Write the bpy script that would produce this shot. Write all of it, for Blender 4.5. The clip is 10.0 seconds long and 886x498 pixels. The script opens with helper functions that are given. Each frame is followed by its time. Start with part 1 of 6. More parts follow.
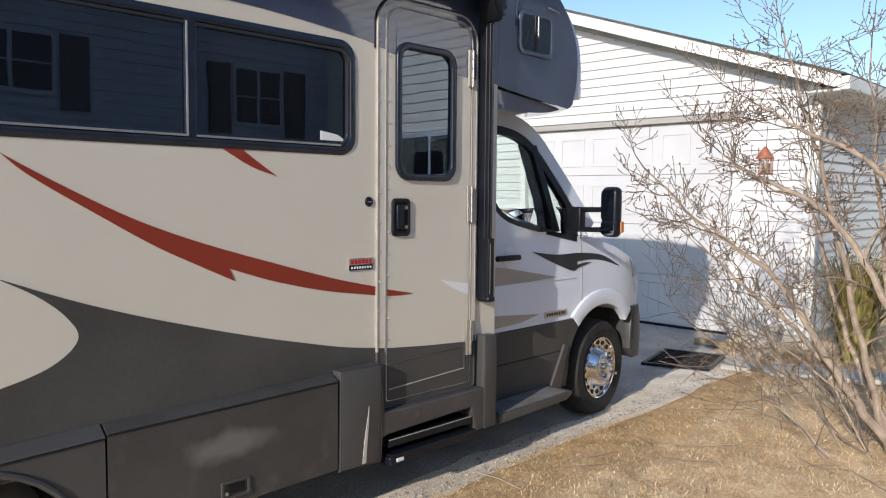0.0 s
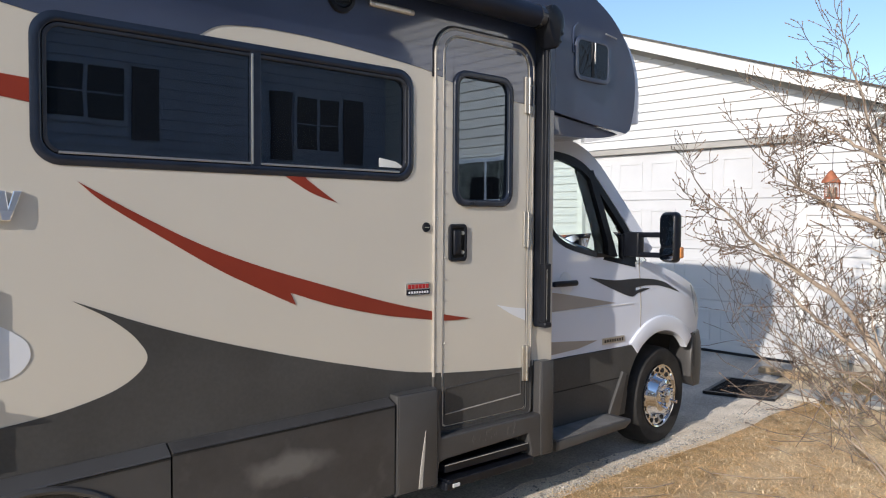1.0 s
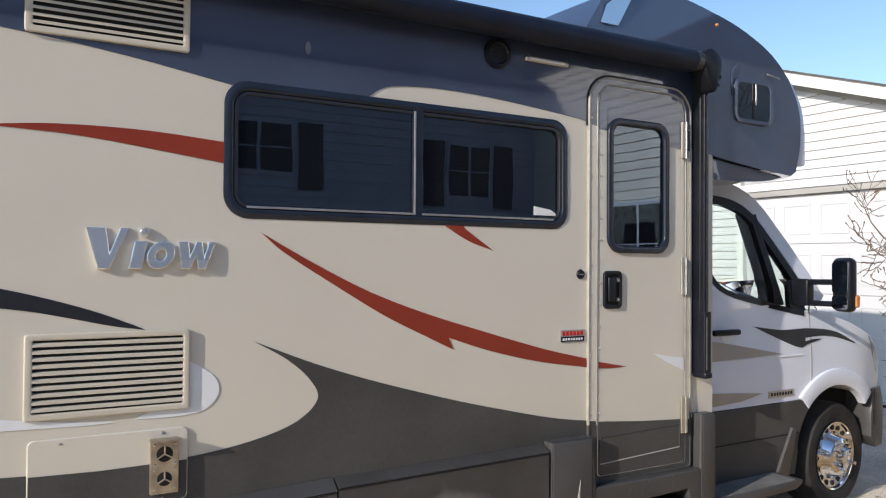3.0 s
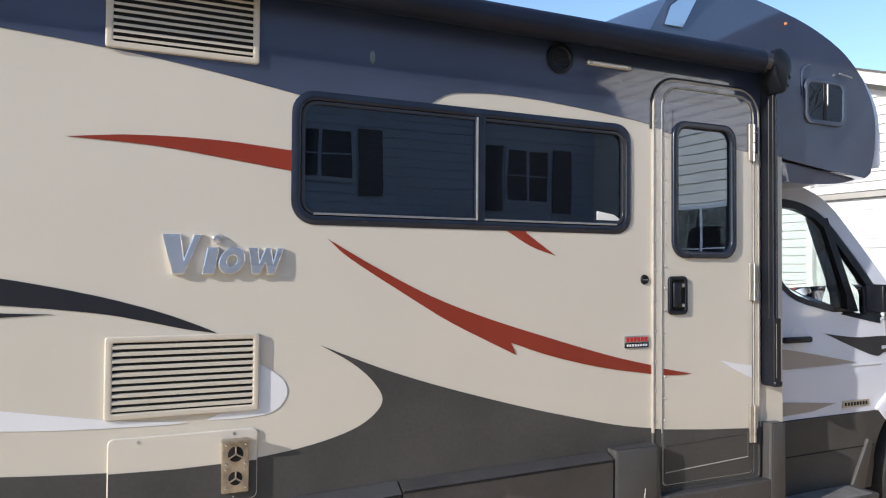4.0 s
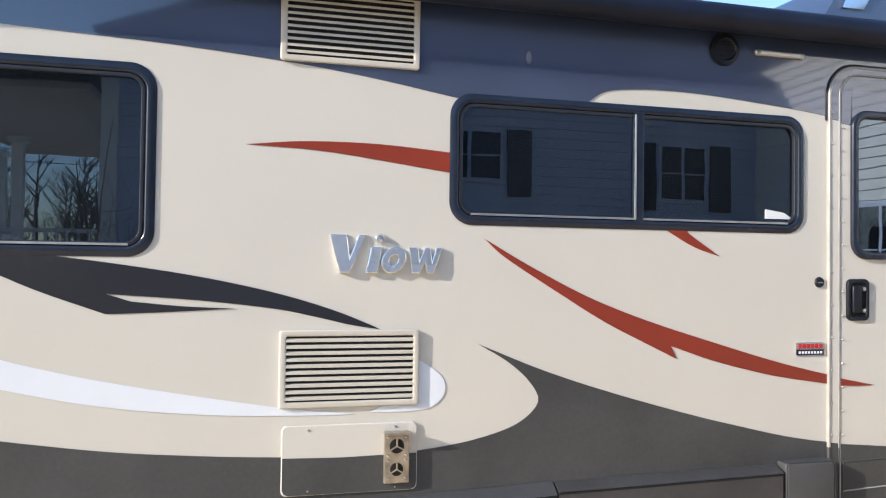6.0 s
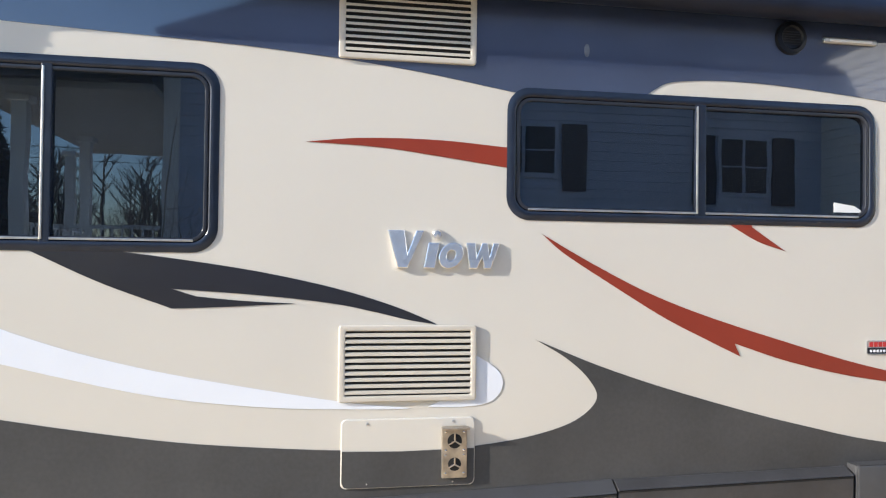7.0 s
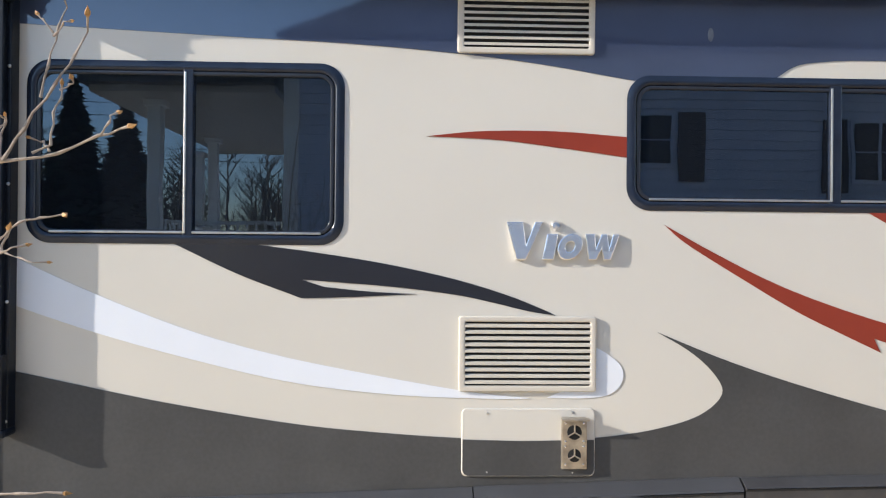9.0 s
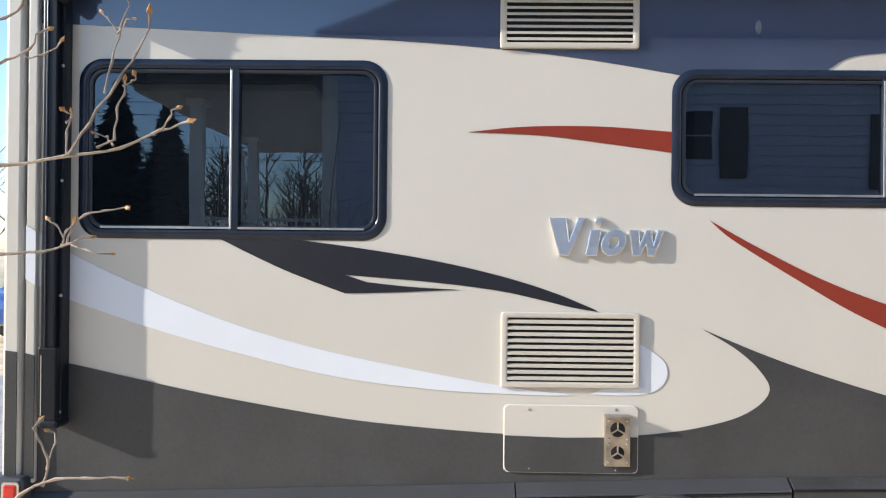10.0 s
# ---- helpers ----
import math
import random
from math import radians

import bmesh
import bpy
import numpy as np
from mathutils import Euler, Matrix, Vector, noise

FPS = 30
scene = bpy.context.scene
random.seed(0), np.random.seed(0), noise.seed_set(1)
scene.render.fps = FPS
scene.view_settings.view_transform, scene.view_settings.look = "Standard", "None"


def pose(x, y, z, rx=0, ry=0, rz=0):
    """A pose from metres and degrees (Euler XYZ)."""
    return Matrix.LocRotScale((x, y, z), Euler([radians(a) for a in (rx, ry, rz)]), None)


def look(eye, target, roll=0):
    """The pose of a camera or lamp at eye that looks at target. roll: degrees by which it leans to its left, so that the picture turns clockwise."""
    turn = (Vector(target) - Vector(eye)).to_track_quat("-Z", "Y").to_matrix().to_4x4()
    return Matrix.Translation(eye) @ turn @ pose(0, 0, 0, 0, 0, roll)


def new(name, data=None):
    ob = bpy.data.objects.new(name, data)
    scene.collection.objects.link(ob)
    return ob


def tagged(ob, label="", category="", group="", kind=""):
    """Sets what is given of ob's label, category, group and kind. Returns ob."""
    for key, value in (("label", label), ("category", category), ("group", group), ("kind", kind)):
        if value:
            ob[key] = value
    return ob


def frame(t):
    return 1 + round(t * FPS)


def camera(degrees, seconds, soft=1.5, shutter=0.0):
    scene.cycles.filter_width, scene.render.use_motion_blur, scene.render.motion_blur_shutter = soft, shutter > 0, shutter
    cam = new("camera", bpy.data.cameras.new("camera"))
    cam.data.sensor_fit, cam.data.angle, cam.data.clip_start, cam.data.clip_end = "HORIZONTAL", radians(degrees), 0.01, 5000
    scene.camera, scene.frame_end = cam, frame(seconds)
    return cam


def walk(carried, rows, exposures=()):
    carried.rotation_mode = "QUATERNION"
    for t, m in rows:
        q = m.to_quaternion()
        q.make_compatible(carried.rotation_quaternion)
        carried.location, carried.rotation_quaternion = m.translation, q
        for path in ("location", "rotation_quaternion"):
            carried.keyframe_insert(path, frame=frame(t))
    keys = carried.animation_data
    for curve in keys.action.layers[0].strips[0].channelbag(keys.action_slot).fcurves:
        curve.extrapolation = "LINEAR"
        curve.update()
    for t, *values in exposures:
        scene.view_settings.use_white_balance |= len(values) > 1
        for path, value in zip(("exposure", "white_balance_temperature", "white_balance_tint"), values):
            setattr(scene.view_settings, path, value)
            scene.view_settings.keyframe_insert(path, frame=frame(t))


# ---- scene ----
cam = camera(61.0, 10.0, soft=1.15)
PATH = [
    (0, (-0.485, -2.893, 1.637), (0.929, -1.486, 1.496), 0.5),
    (0.5, (-0.491, -2.898, 1.638), (0.88, -1.445, 1.531), 0.5),
    (1, (-0.505, -2.907, 1.642), (0.803, -1.396, 1.565), 0.4),
    (1.5, (-0.526, -2.921, 1.648), (0.72, -1.357, 1.602), 0.3),
    (2, (-0.565, -2.943, 1.659), (0.62, -1.331, 1.639), 0.4),
    (2.5, (-0.568, -2.948, 1.66), (0.507, -1.261, 1.674), 0.4),
    (4, (-0.606, -2.952, 1.664), (0.249, -1.144, 1.71), 0.4),
    (4.5, (-0.616, -2.958, 1.661), (0.135, -1.105, 1.71), 0.4),
    (5, (-0.629, -2.955, 1.67), (0.029, -1.067, 1.713), 0.6),
    (5.5, (-0.642, -2.957, 1.661), (-0.073, -1.04, 1.707), 0.7),
    (7, (-0.665, -2.951, 1.66), (-0.313, -0.983, 1.69), 0.7),
    (7.5, (-0.68, -2.954, 1.652), (-0.404, -0.973, 1.677), 0.6),
    (8, (-0.683, -2.964, 1.648), (-0.502, -0.972, 1.668), 0.5),
    (8.5, (-0.696, -2.973, 1.653), (-0.572, -0.977, 1.664), 0.5),
    (9, (-0.707, -2.98, 1.65), (-0.642, -0.981, 1.661), 0.5),
    (9.5, (-0.715, -2.987, 1.633), (-0.701, -0.987, 1.651), 0.6),
    (10, (-0.733, -2.985, 1.642), (-0.763, -0.985, 1.646), 0.6),
]
walk(cam, [(t, look(eye, target, roll)) for t, eye, target, roll in PATH],
     exposures=[(0, 0.38, 6550, 11), (2.5, 0.42, 6600, 11), (4.0, 0.72, 6500, 11), (5.0, 1.00, 6420, 11), (7.5, 1.18, 6350, 10), (10, 1.06, 6380, 10)])


# ---- light: low sun from the rear of the motorhome, clear sky ----
SUN_TRAVEL = Vector((2.9, 0.77, -1.14)).normalized()
sun = new("sun", bpy.data.lights.new("sun", "SUN"))
sun.data.energy, sun.data.angle, sun.data.color = 3.4, radians(0.6), (1.0, 0.93, 0.84)
sun.matrix_world = look((0, 0, 20), Vector((0, 0, 20)) + SUN_TRAVEL)
world = bpy.data.worlds.new("sky")
scene.world = world
world.use_nodes = True
wn = world.node_tree.nodes
sky = wn.new("ShaderNodeTexSky")
sky.sky_type, sky.sun_disc = "NISHITA", False
sky.sun_elevation = math.asin(-SUN_TRAVEL.z)
sky.sun_rotation = math.atan2(-SUN_TRAVEL.x, -SUN_TRAVEL.y)
sky.air_density, sky.dust_density, sky.ozone_density = 1.0, 0.4, 3.0
world.node_tree.links.new(sky.outputs[0], wn["Background"].inputs[0])
wn["Background"].inputs[1].default_value = 0.145


# ---- materials ----
def mat(name, color, rough=0.5, metal=0.0, vary=0.06, scale=6.0, bump=0.0, bscale=60.0,
        coat=0.0, spec=0.5, island=0.0, obj=0.0, color2=None, stretch=(1, 1, 1), fine=0.0):
    """Principled surface with two scales of tonal variation and a fine relief."""
    m = bpy.data.materials.new(name)
    m.use_nodes = True
    nt, p = m.node_tree, m.node_tree.nodes["Principled BSDF"]
    p.inputs["Roughness"].default_value, p.inputs["Metallic"].default_value = rough, metal
    p.inputs["Coat Weight"].default_value, p.inputs["Coat Roughness"].default_value = coat, 0.04
    p.inputs["Specular IOR Level"].default_value = spec
    tc, mp = nt.nodes.new("ShaderNodeTexCoord"), nt.nodes.new("ShaderNodeMapping")
    mp.inputs["Scale"].default_value = stretch
    nt.links.new(tc.outputs["Object"], mp.inputs[0])
    big, small = nt.nodes.new("ShaderNodeTexNoise"), nt.nodes.new("ShaderNodeTexNoise")
    big.inputs["Scale"].default_value, big.inputs["Detail"].default_value = scale, 5
    small.inputs["Scale"].default_value, small.inputs["Detail"].default_value = bscale, 4
    for n in (big, small):
        nt.links.new(mp.outputs[0], n.inputs["Vector"])
    c2 = color2 or tuple(min(1, c * (1 - 2.2 * vary)) for c in color)
    ramp = nt.nodes.new("ShaderNodeMix")
    ramp.data_type = "RGBA"
    ramp.inputs["A"].default_value, ramp.inputs["B"].default_value = (*color, 1), (*c2, 1)
    mr = nt.nodes.new("ShaderNodeMapRange")
    mr.inputs["From Min"].default_value, mr.inputs["From Max"].default_value = 0.35, 0.68
    nt.links.new(big.outputs["Fac"], mr.inputs[0])
    nt.links.new(mr.outputs[0], ramp.inputs["Factor"])
    out = ramp.outputs["Result"]
    amount = None
    if fine:
        amount = (small.outputs["Fac"], fine)
    if island or obj:
        info = nt.nodes.new("ShaderNodeNewGeometry") if island else nt.nodes.new("ShaderNodeObjectInfo")
        sock = info.outputs["Random Per Island"] if island else info.outputs["Random"]
        hv = nt.nodes.new("ShaderNodeHueSaturation")
        v = nt.nodes.new("ShaderNodeMapRange")
        k = island or obj
        v.inputs["To Min"].default_value, v.inputs["To Max"].default_value = 1 - k, 1 + k
        nt.links.new(sock, v.inputs[0])
        nt.links.new(v.outputs[0], hv.inputs["Value"])
        nt.links.new(out, hv.inputs["Color"])
        out = hv.outputs[0]
    if amount:
        hv = nt.nodes.new("ShaderNodeHueSaturation")
        v = nt.nodes.new("ShaderNodeMapRange")
        v.inputs["From Min"].default_value, v.inputs["From Max"].default_value = 0.3, 0.7
        v.inputs["To Min"].default_value, v.inputs["To Max"].default_value = 1 - fine, 1 + fine
        nt.links.new(amount[0], v.inputs[0])
        nt.links.new(v.outputs[0], hv.inputs["Value"])
        nt.links.new(out, hv.inputs["Color"])
        out = hv.outputs[0]
    nt.links.new(out, p.inputs["Base Color"])
    rr_ = nt.nodes.new("ShaderNodeMapRange")
    rr_.inputs["To Min"].default_value, rr_.inputs["To Max"].default_value = max(0.0, rough * 0.85), min(1, rough * 1.2)
    nt.links.new(big.outputs["Fac"], rr_.inputs[0])
    nt.links.new(rr_.outputs[0], p.inputs["Roughness"])
    if bump:
        b = nt.nodes.new("ShaderNodeBump")
        b.inputs["Strength"].default_value, b.inputs["Distance"].default_value = bump, 0.01
        nt.links.new(small.outputs["Fac"], b.inputs["Height"])
        nt.links.new(b.outputs[0], p.inputs["Normal"])
    return m


def glass(name, tint, ior=1.5, clear=1.0):
    m = bpy.data.materials.new(name)
    m.use_nodes = True
    nt, p = m.node_tree, m.node_tree.nodes["Principled BSDF"]
    p.inputs["Base Color"].default_value = (*tint, 1)
    p.inputs["Transmission Weight"].default_value = clear  # the rest is diffuse, a haze painted in to lift dark reflections
    p.inputs["Roughness"].default_value, p.inputs["IOR"].default_value = 0.0, ior
    p.inputs["Specular Tint"].default_value = (0.70, 0.84, 1.0, 1)
    n, b = nt.nodes.new("ShaderNodeTexNoise"), nt.nodes.new("ShaderNodeBump")
    n.inputs["Scale"].default_value = 2.2
    tc = nt.nodes.new("ShaderNodeTexCoord")
    nt.links.new(tc.outputs["Object"], n.inputs["Vector"])
    b.inputs["Strength"].default_value, b.inputs["Distance"].default_value = 0.03, 0.02
    nt.links.new(n.outputs["Fac"], b.inputs["Height"])
    nt.links.new(b.outputs[0], p.inputs["Normal"])
    return m


M = dict(
    cream=mat("cream gelcoat", (0.60, 0.562, 0.492), 0.22, vary=0.02, scale=1.2, bump=0.02, bscale=25, coat=0.3),
    navy=mat("slate blue metallic paint", (0.056, 0.075, 0.136), 0.40, metal=0.40, vary=0.1, scale=1.5, coat=1.0),
    grey=mat("dark grey paint", (0.0735, 0.0722, 0.0705), 0.42, vary=0.14, scale=2.2, coat=0.05, spec=0.25, fine=0.07),
    skirt=mat("weathered grey skirt", (0.062, 0.062, 0.064), 0.40, vary=0.16, scale=3.0, bump=0.06, bscale=40, color2=(0.050, 0.048, 0.048)),
    red=mat("red vinyl", (0.255, 0.038, 0.020), 0.34, vary=0.06, scale=3, coat=0.05, spec=0.3),
    black=mat("black vinyl", (0.016, 0.016, 0.021), 0.30, vary=0.08, scale=3, coat=0.2),
    white=mat("white vinyl", (0.72, 0.74, 0.78), 0.25, vary=0.02, scale=3, coat=0.2),
    taupe=mat("taupe vinyl", (0.36, 0.32, 0.28), 0.3, vary=0.03, scale=3, coat=0.2),
    rubber=mat("black window trim", (0.015, 0.021, 0.037), 0.24, vary=0.15, scale=8, coat=0.15, spec=0.4),
    satin=mat("glossy black rim", (0.022, 0.024, 0.032), 0.20, metal=0.0, vary=0.06, scale=6),
    plastic=mat("black plastic", (0.009, 0.011, 0.017), 0.34, spec=0.3, vary=0.2, scale=10, bump=0.05, bscale=150),
    awning=mat("dark blue awning cloth", (0.010, 0.014, 0.030), 0.40, vary=0.15, scale=5, spec=0.25),
    alu=mat("brushed aluminium", (0.62, 0.60, 0.56), 0.32, metal=0.9, vary=0.1, scale=12, bump=0.04, bscale=120),
    framealu=mat("dull door-frame aluminium", (0.46, 0.43, 0.39), 0.42, metal=0.35, vary=0.1, scale=12, bump=0.04, bscale=120),
    chrome=mat("chrome", (0.80, 0.80, 0.82), 0.06, metal=1.0, vary=0.02, scale=4),
    emblem=mat("satin chrome", (0.90, 0.88, 0.85), 0.20, metal=0.9, vary=0.03, scale=9),
    vent=mat("beige vent plastic", (0.56, 0.51, 0.43), 0.45, vary=0.04, scale=6, bump=0.03, bscale=80),
    # near-black colour put in for shade in hollows, holes and undersides
    void=mat("black for unlit hollows", (0.012, 0.011, 0.010), 0.8, vary=0.2, scale=5),
    steel=mat("heat-stained steel", (0.50, 0.43, 0.34), 0.35, metal=0.8, vary=0.18, scale=25, bump=0.05, bscale=90),
    cab=mat("white cab paint", (0.70, 0.74, 0.84), 0.2, vary=0.02, scale=1.5, coat=0.6),
    tyre=mat("tyre rubber", (0.022, 0.021, 0.021), 0.75, vary=0.25, scale=9, bump=0.2, bscale=90),
    amber=mat("amber lens", (0.60, 0.24, 0.08), 0.15, vary=0.05, scale=20, coat=0.5),
    redlens=mat("red lens", (0.6, 0.03, 0.02), 0.12, vary=0.05, scale=20, coat=0.5),
    fabric=mat("dark seat cloth", (0.05, 0.05, 0.055), 0.8, vary=0.2, scale=20, bump=0.1, bscale=200),
    siding=mat("white vinyl siding", (0.67, 0.67, 0.675), 0.45, vary=0.03, scale=1.5, obj=0.02, bump=0.03, bscale=60, stretch=(1, 1, 4)),
    # house wall darkened in colour for its shade; the sunlit wing stays white
    houseside=mat("shade-toned house siding", (0.50, 0.55, 0.68), 0.5, vary=0.05, scale=2, bump=0.03, bscale=60),
    wtrim=mat("white painted trim", (0.78, 0.78, 0.76), 0.45, vary=0.04, scale=3),
    gtrim=mat("mid-grey trim", (0.40, 0.38, 0.35), 0.6, vary=0.1, scale=8, stretch=(1, 0.2, 1)),
    gdoor=mat("white garage door", (0.60, 0.60, 0.61), 0.4, vary=0.03, scale=2),
    roof=mat("asphalt shingles", (0.10, 0.095, 0.09), 0.9, vary=0.2, scale=3, bump=0.3, bscale=80, fine=0.25),
    drive=mat("worn grey asphalt", (0.47, 0.44, 0.40), 0.95, vary=0.16, scale=2.2, bump=0.5, bscale=90, fine=0.35, color2=(0.33, 0.31, 0.285)),
    # paler than the driveway because sunlight is put into this colour
    verge=mat("gravel with sunlight in its tone", (0.86, 0.76, 0.63), 0.95, vary=0.16, scale=3.5, bump=0.5, bscale=110, fine=0.35, color2=(0.62, 0.53, 0.42)),
    soil=mat("dry matted lawn", (0.92, 0.75, 0.49), 0.95, vary=0.2, scale=2.3, bump=0.7, bscale=90, fine=0.35, color2=(0.60, 0.44, 0.27)),
    straw=mat("dead grass", (0.94, 0.77, 0.51), 0.95, vary=0.2, scale=3.4, island=0.40, spec=0.1, color2=(0.62, 0.45, 0.27)),
    thatch=mat("brown grass tufts", (0.80, 0.57, 0.31), 0.95, vary=0.2, scale=5.0, island=0.45, spec=0.1, color2=(0.50, 0.33, 0.16)),
    bark=mat("shrub bark", (0.41, 0.325, 0.25), 0.85, vary=0.2, scale=14, bump=0.4, bscale=120, island=0.22, color2=(0.23, 0.18, 0.14)),
    twig=mat("fine grey-brown twigs", (0.19, 0.15, 0.12), 0.85, vary=0.2, scale=14, island=0.3, color2=(0.15, 0.115, 0.095)),
    bud=mat("lilac buds", (0.24, 0.145, 0.085), 0.6, vary=0.2, scale=30, island=0.3),
    goldbud=mat("orange-brown buds", (0.52, 0.27, 0.08), 0.55, vary=0.2, scale=30, island=0.3),
    stone=mat("pale gravel", (0.42, 0.39, 0.35), 0.9, vary=0.2, scale=8, island=0.4),
    paver=mat("pale concrete paver", (0.55, 0.52, 0.47), 0.9, vary=0.1, scale=5, bump=0.3, bscale=90, obj=0.1, fine=0.12),
    mulch=mat("dark netting", (0.035, 0.03, 0.028), 0.9, vary=0.3, scale=12, bump=0.6, bscale=80),
    conifer=mat("conifer needles", (0.060, 0.085, 0.055), 0.85, vary=0.3, scale=3, island=0.3),
    wood=mat("far bare wood", (0.16, 0.125, 0.10), 0.9, vary=0.2, scale=3, island=0.3),
    goldgrass=mat("golden ornamental grass", (0.36, 0.27, 0.09), 0.8, vary=0.2, scale=5, island=0.35, color2=(0.17, 0.18, 0.05)),
    shutter=mat("dark shutter", (0.055, 0.042, 0.042), 0.5, vary=0.1, scale=8),
    carblue=mat("blue car paint", (0.02, 0.07, 0.28), 0.2, vary=0.05, scale=2, coat=0.8),
    signred=mat("red badge", (0.45, 0.03, 0.03), 0.3, vary=0.05, scale=30),
    rust=mat("faded orange metal", (0.48, 0.17, 0.09), 0.7, vary=0.2, scale=20, island=0.3),
    tinted=glass("tinted glass", (0.035, 0.045, 0.065), 1.88, 0.86),
    mirrored=glass("reflecting tinted glass", (0.03, 0.04, 0.05), 2.3),
    housepane=mat("dark house glass", (0.012, 0.013, 0.016), 0.12, vary=0.1, scale=2, spec=0.25),
    clear=glass("cab glass", (0.88, 0.95, 0.93), 1.5),
)


def rubbed(name, base, pale, centre, size):
    """The weathered skirt with one soft-edged rubbed patch."""
    m = mat(name, base, 0.42, vary=0.16, scale=3.0, bump=0.06, bscale=40, color2=(0.040, 0.038, 0.038), fine=0.06)
    nt = m.node_tree
    p = nt.nodes["Principled BSDF"]
    old = p.inputs["Base Color"].links[0].from_socket
    tc, mp = nt.nodes.new("ShaderNodeTexCoord"), nt.nodes.new("ShaderNodeMapping")
    mp.inputs["Location"].default_value = tuple(-c / w for c, w in zip(centre, size))
    mp.inputs["Scale"].default_value = tuple(1 / w for w in size)
    ball, n = nt.nodes.new("ShaderNodeTexGradient"), nt.nodes.new("ShaderNodeTexNoise")
    ball.gradient_type = "SPHERICAL"
    n.inputs["Scale"].default_value, n.inputs["Detail"].default_value = 9.0, 6
    add, mr, mix = nt.nodes.new("ShaderNodeMath"), nt.nodes.new("ShaderNodeMapRange"), nt.nodes.new("ShaderNodeMix")
    mix.data_type = "RGBA"
    mr.inputs["From Min"].default_value, mr.inputs["From Max"].default_value = 0.62, 1.15
    nt.links.new(tc.outputs["Object"], mp.inputs[0])
    nt.links.new(mp.outputs[0], ball.inputs[0])
    nt.links.new(tc.outputs["Object"], n.inputs["Vector"])
    nt.links.new(ball.outputs["Fac"], add.inputs[0])
    nt.links.new(n.outputs["Fac"], add.inputs[1])
    nt.links.new(add.outputs[0], mr.inputs[0])
    nt.links.new(mr.outputs[0], mix.inputs["Factor"])
    nt.links.new(old, mix.inputs["A"])
    mix.inputs["B"].default_value = (*pale, 1)
    nt.links.new(mix.outputs["Result"], p.inputs["Base Color"])
    return m


M["navy"].node_tree.nodes["Principled BSDF"].inputs["Coat IOR"].default_value = 1.85  # deep clear coat
M["locker"] = rubbed("rubbed grey locker door", (0.058, 0.057, 0.058), (0.135, 0.13, 0.125), (1.10, -0.062, 0.575), (0.30, 0.5, 0.085))


# ---- mesh helpers ----
def part(name, bm, material, parent=None, label="", smooth=False, loc=None):
    me = bpy.data.meshes.new(name)
    bmesh.ops.recalc_face_normals(bm, faces=bm.faces)
    bm.to_mesh(me)
    bm.free()
    me.materials.append(material)
    if smooth:
        me.shade_smooth()
        me.set_sharp_from_angle(angle=radians(38))
    ob = new(name, me)
    if parent:
        ob.parent = parent
    if loc:
        ob.location = loc
    if label:
        tagged(ob, label)
    return ob


def thing(name, label, category, group="", kind=""):
    return tagged(new(name), label, category, group, kind)


def box(x0, x1, y0, y1, z0, z1, bevel=0.0, seg=2, bm=None):
    b = bmesh.new()
    bmesh.ops.create_cube(b, size=1, matrix=Matrix.LocRotScale(
        ((x0 + x1) / 2, (y0 + y1) / 2, (z0 + z1) / 2), None, (abs(x1 - x0), abs(y1 - y0), abs(z1 - z0))))
    if bevel:
        bmesh.ops.bevel(b, geom=b.edges[:], offset=bevel, segments=seg, affect="EDGES", profile=0.5)
    return join(bm, b)


def join(bm, b):
    if bm is None:
        return b
    me = bpy.data.meshes.new("tmp")
    b.to_mesh(me)
    b.free()
    bm.from_mesh(me)
    bpy.data.meshes.remove(me)
    return bm


def xyz(axis, u, v, d):
    """A point of the plane: 'y' takes (u, v) as (x, z), 'x' as (y, z), 'z' as (x, y); d lies along the axis."""
    return {"y": (u, d, v), "x": (d, u, v), "z": (u, v, d)}[axis]


def plate(outline, d0, d1, axis="y", holes=(), bevel=0.0, bm=None):
    """A slab between d0 and d1 along the axis, with holes through it."""
    b = bmesh.new()
    for loop in (outline, *holes):
        vs = [b.verts.new(xyz(axis, u, v, d0)) for u, v in loop]
        for i in range(len(vs)):
            b.edges.new((vs[i - 1], vs[i]))
    if holes:
        bmesh.ops.triangle_fill(b, edges=b.edges[:], use_beauty=True)
    else:
        b.faces.new(b.verts[:])
    rim = [e for e in b.edges if len(e.link_faces) == 1]
    res = bmesh.ops.extrude_face_region(b, geom=b.faces[:])
    moved = [g for g in res["geom"] if isinstance(g, bmesh.types.BMVert)]
    for v in moved:
        i = "xyz".index(axis)
        v.co[i] = d1
    if bevel:
        edges = [e for e in rim if e.is_valid]
        bmesh.ops.bevel(b, geom=edges, offset=bevel, segments=2, affect="EDGES", profile=0.5)
    return join(bm, b)


def rr(x0, x1, z0, z1, r, n=6):
    pts = []
    for cx, cz, a in ((x1 - r, z1 - r, 0), (x0 + r, z1 - r, 90), (x0 + r, z0 + r, 180), (x1 - r, z0 + r, 270)):
        for i in range(n + 1):
            t = radians(a + 90 * i / n)
            pts.append((cx + r * math.cos(t), cz + r * math.sin(t)))
    return pts


def arched(x0, x1, z0, z1, r, foot=0.022, n=8):
    """A door's outline: round at the top corners, nearly square at the foot."""
    return rr(x0, x1, z0, z1, r, n)[:2 * n + 2] + rr(x0, x1, z0, z1, foot, n)[2 * n + 2:]


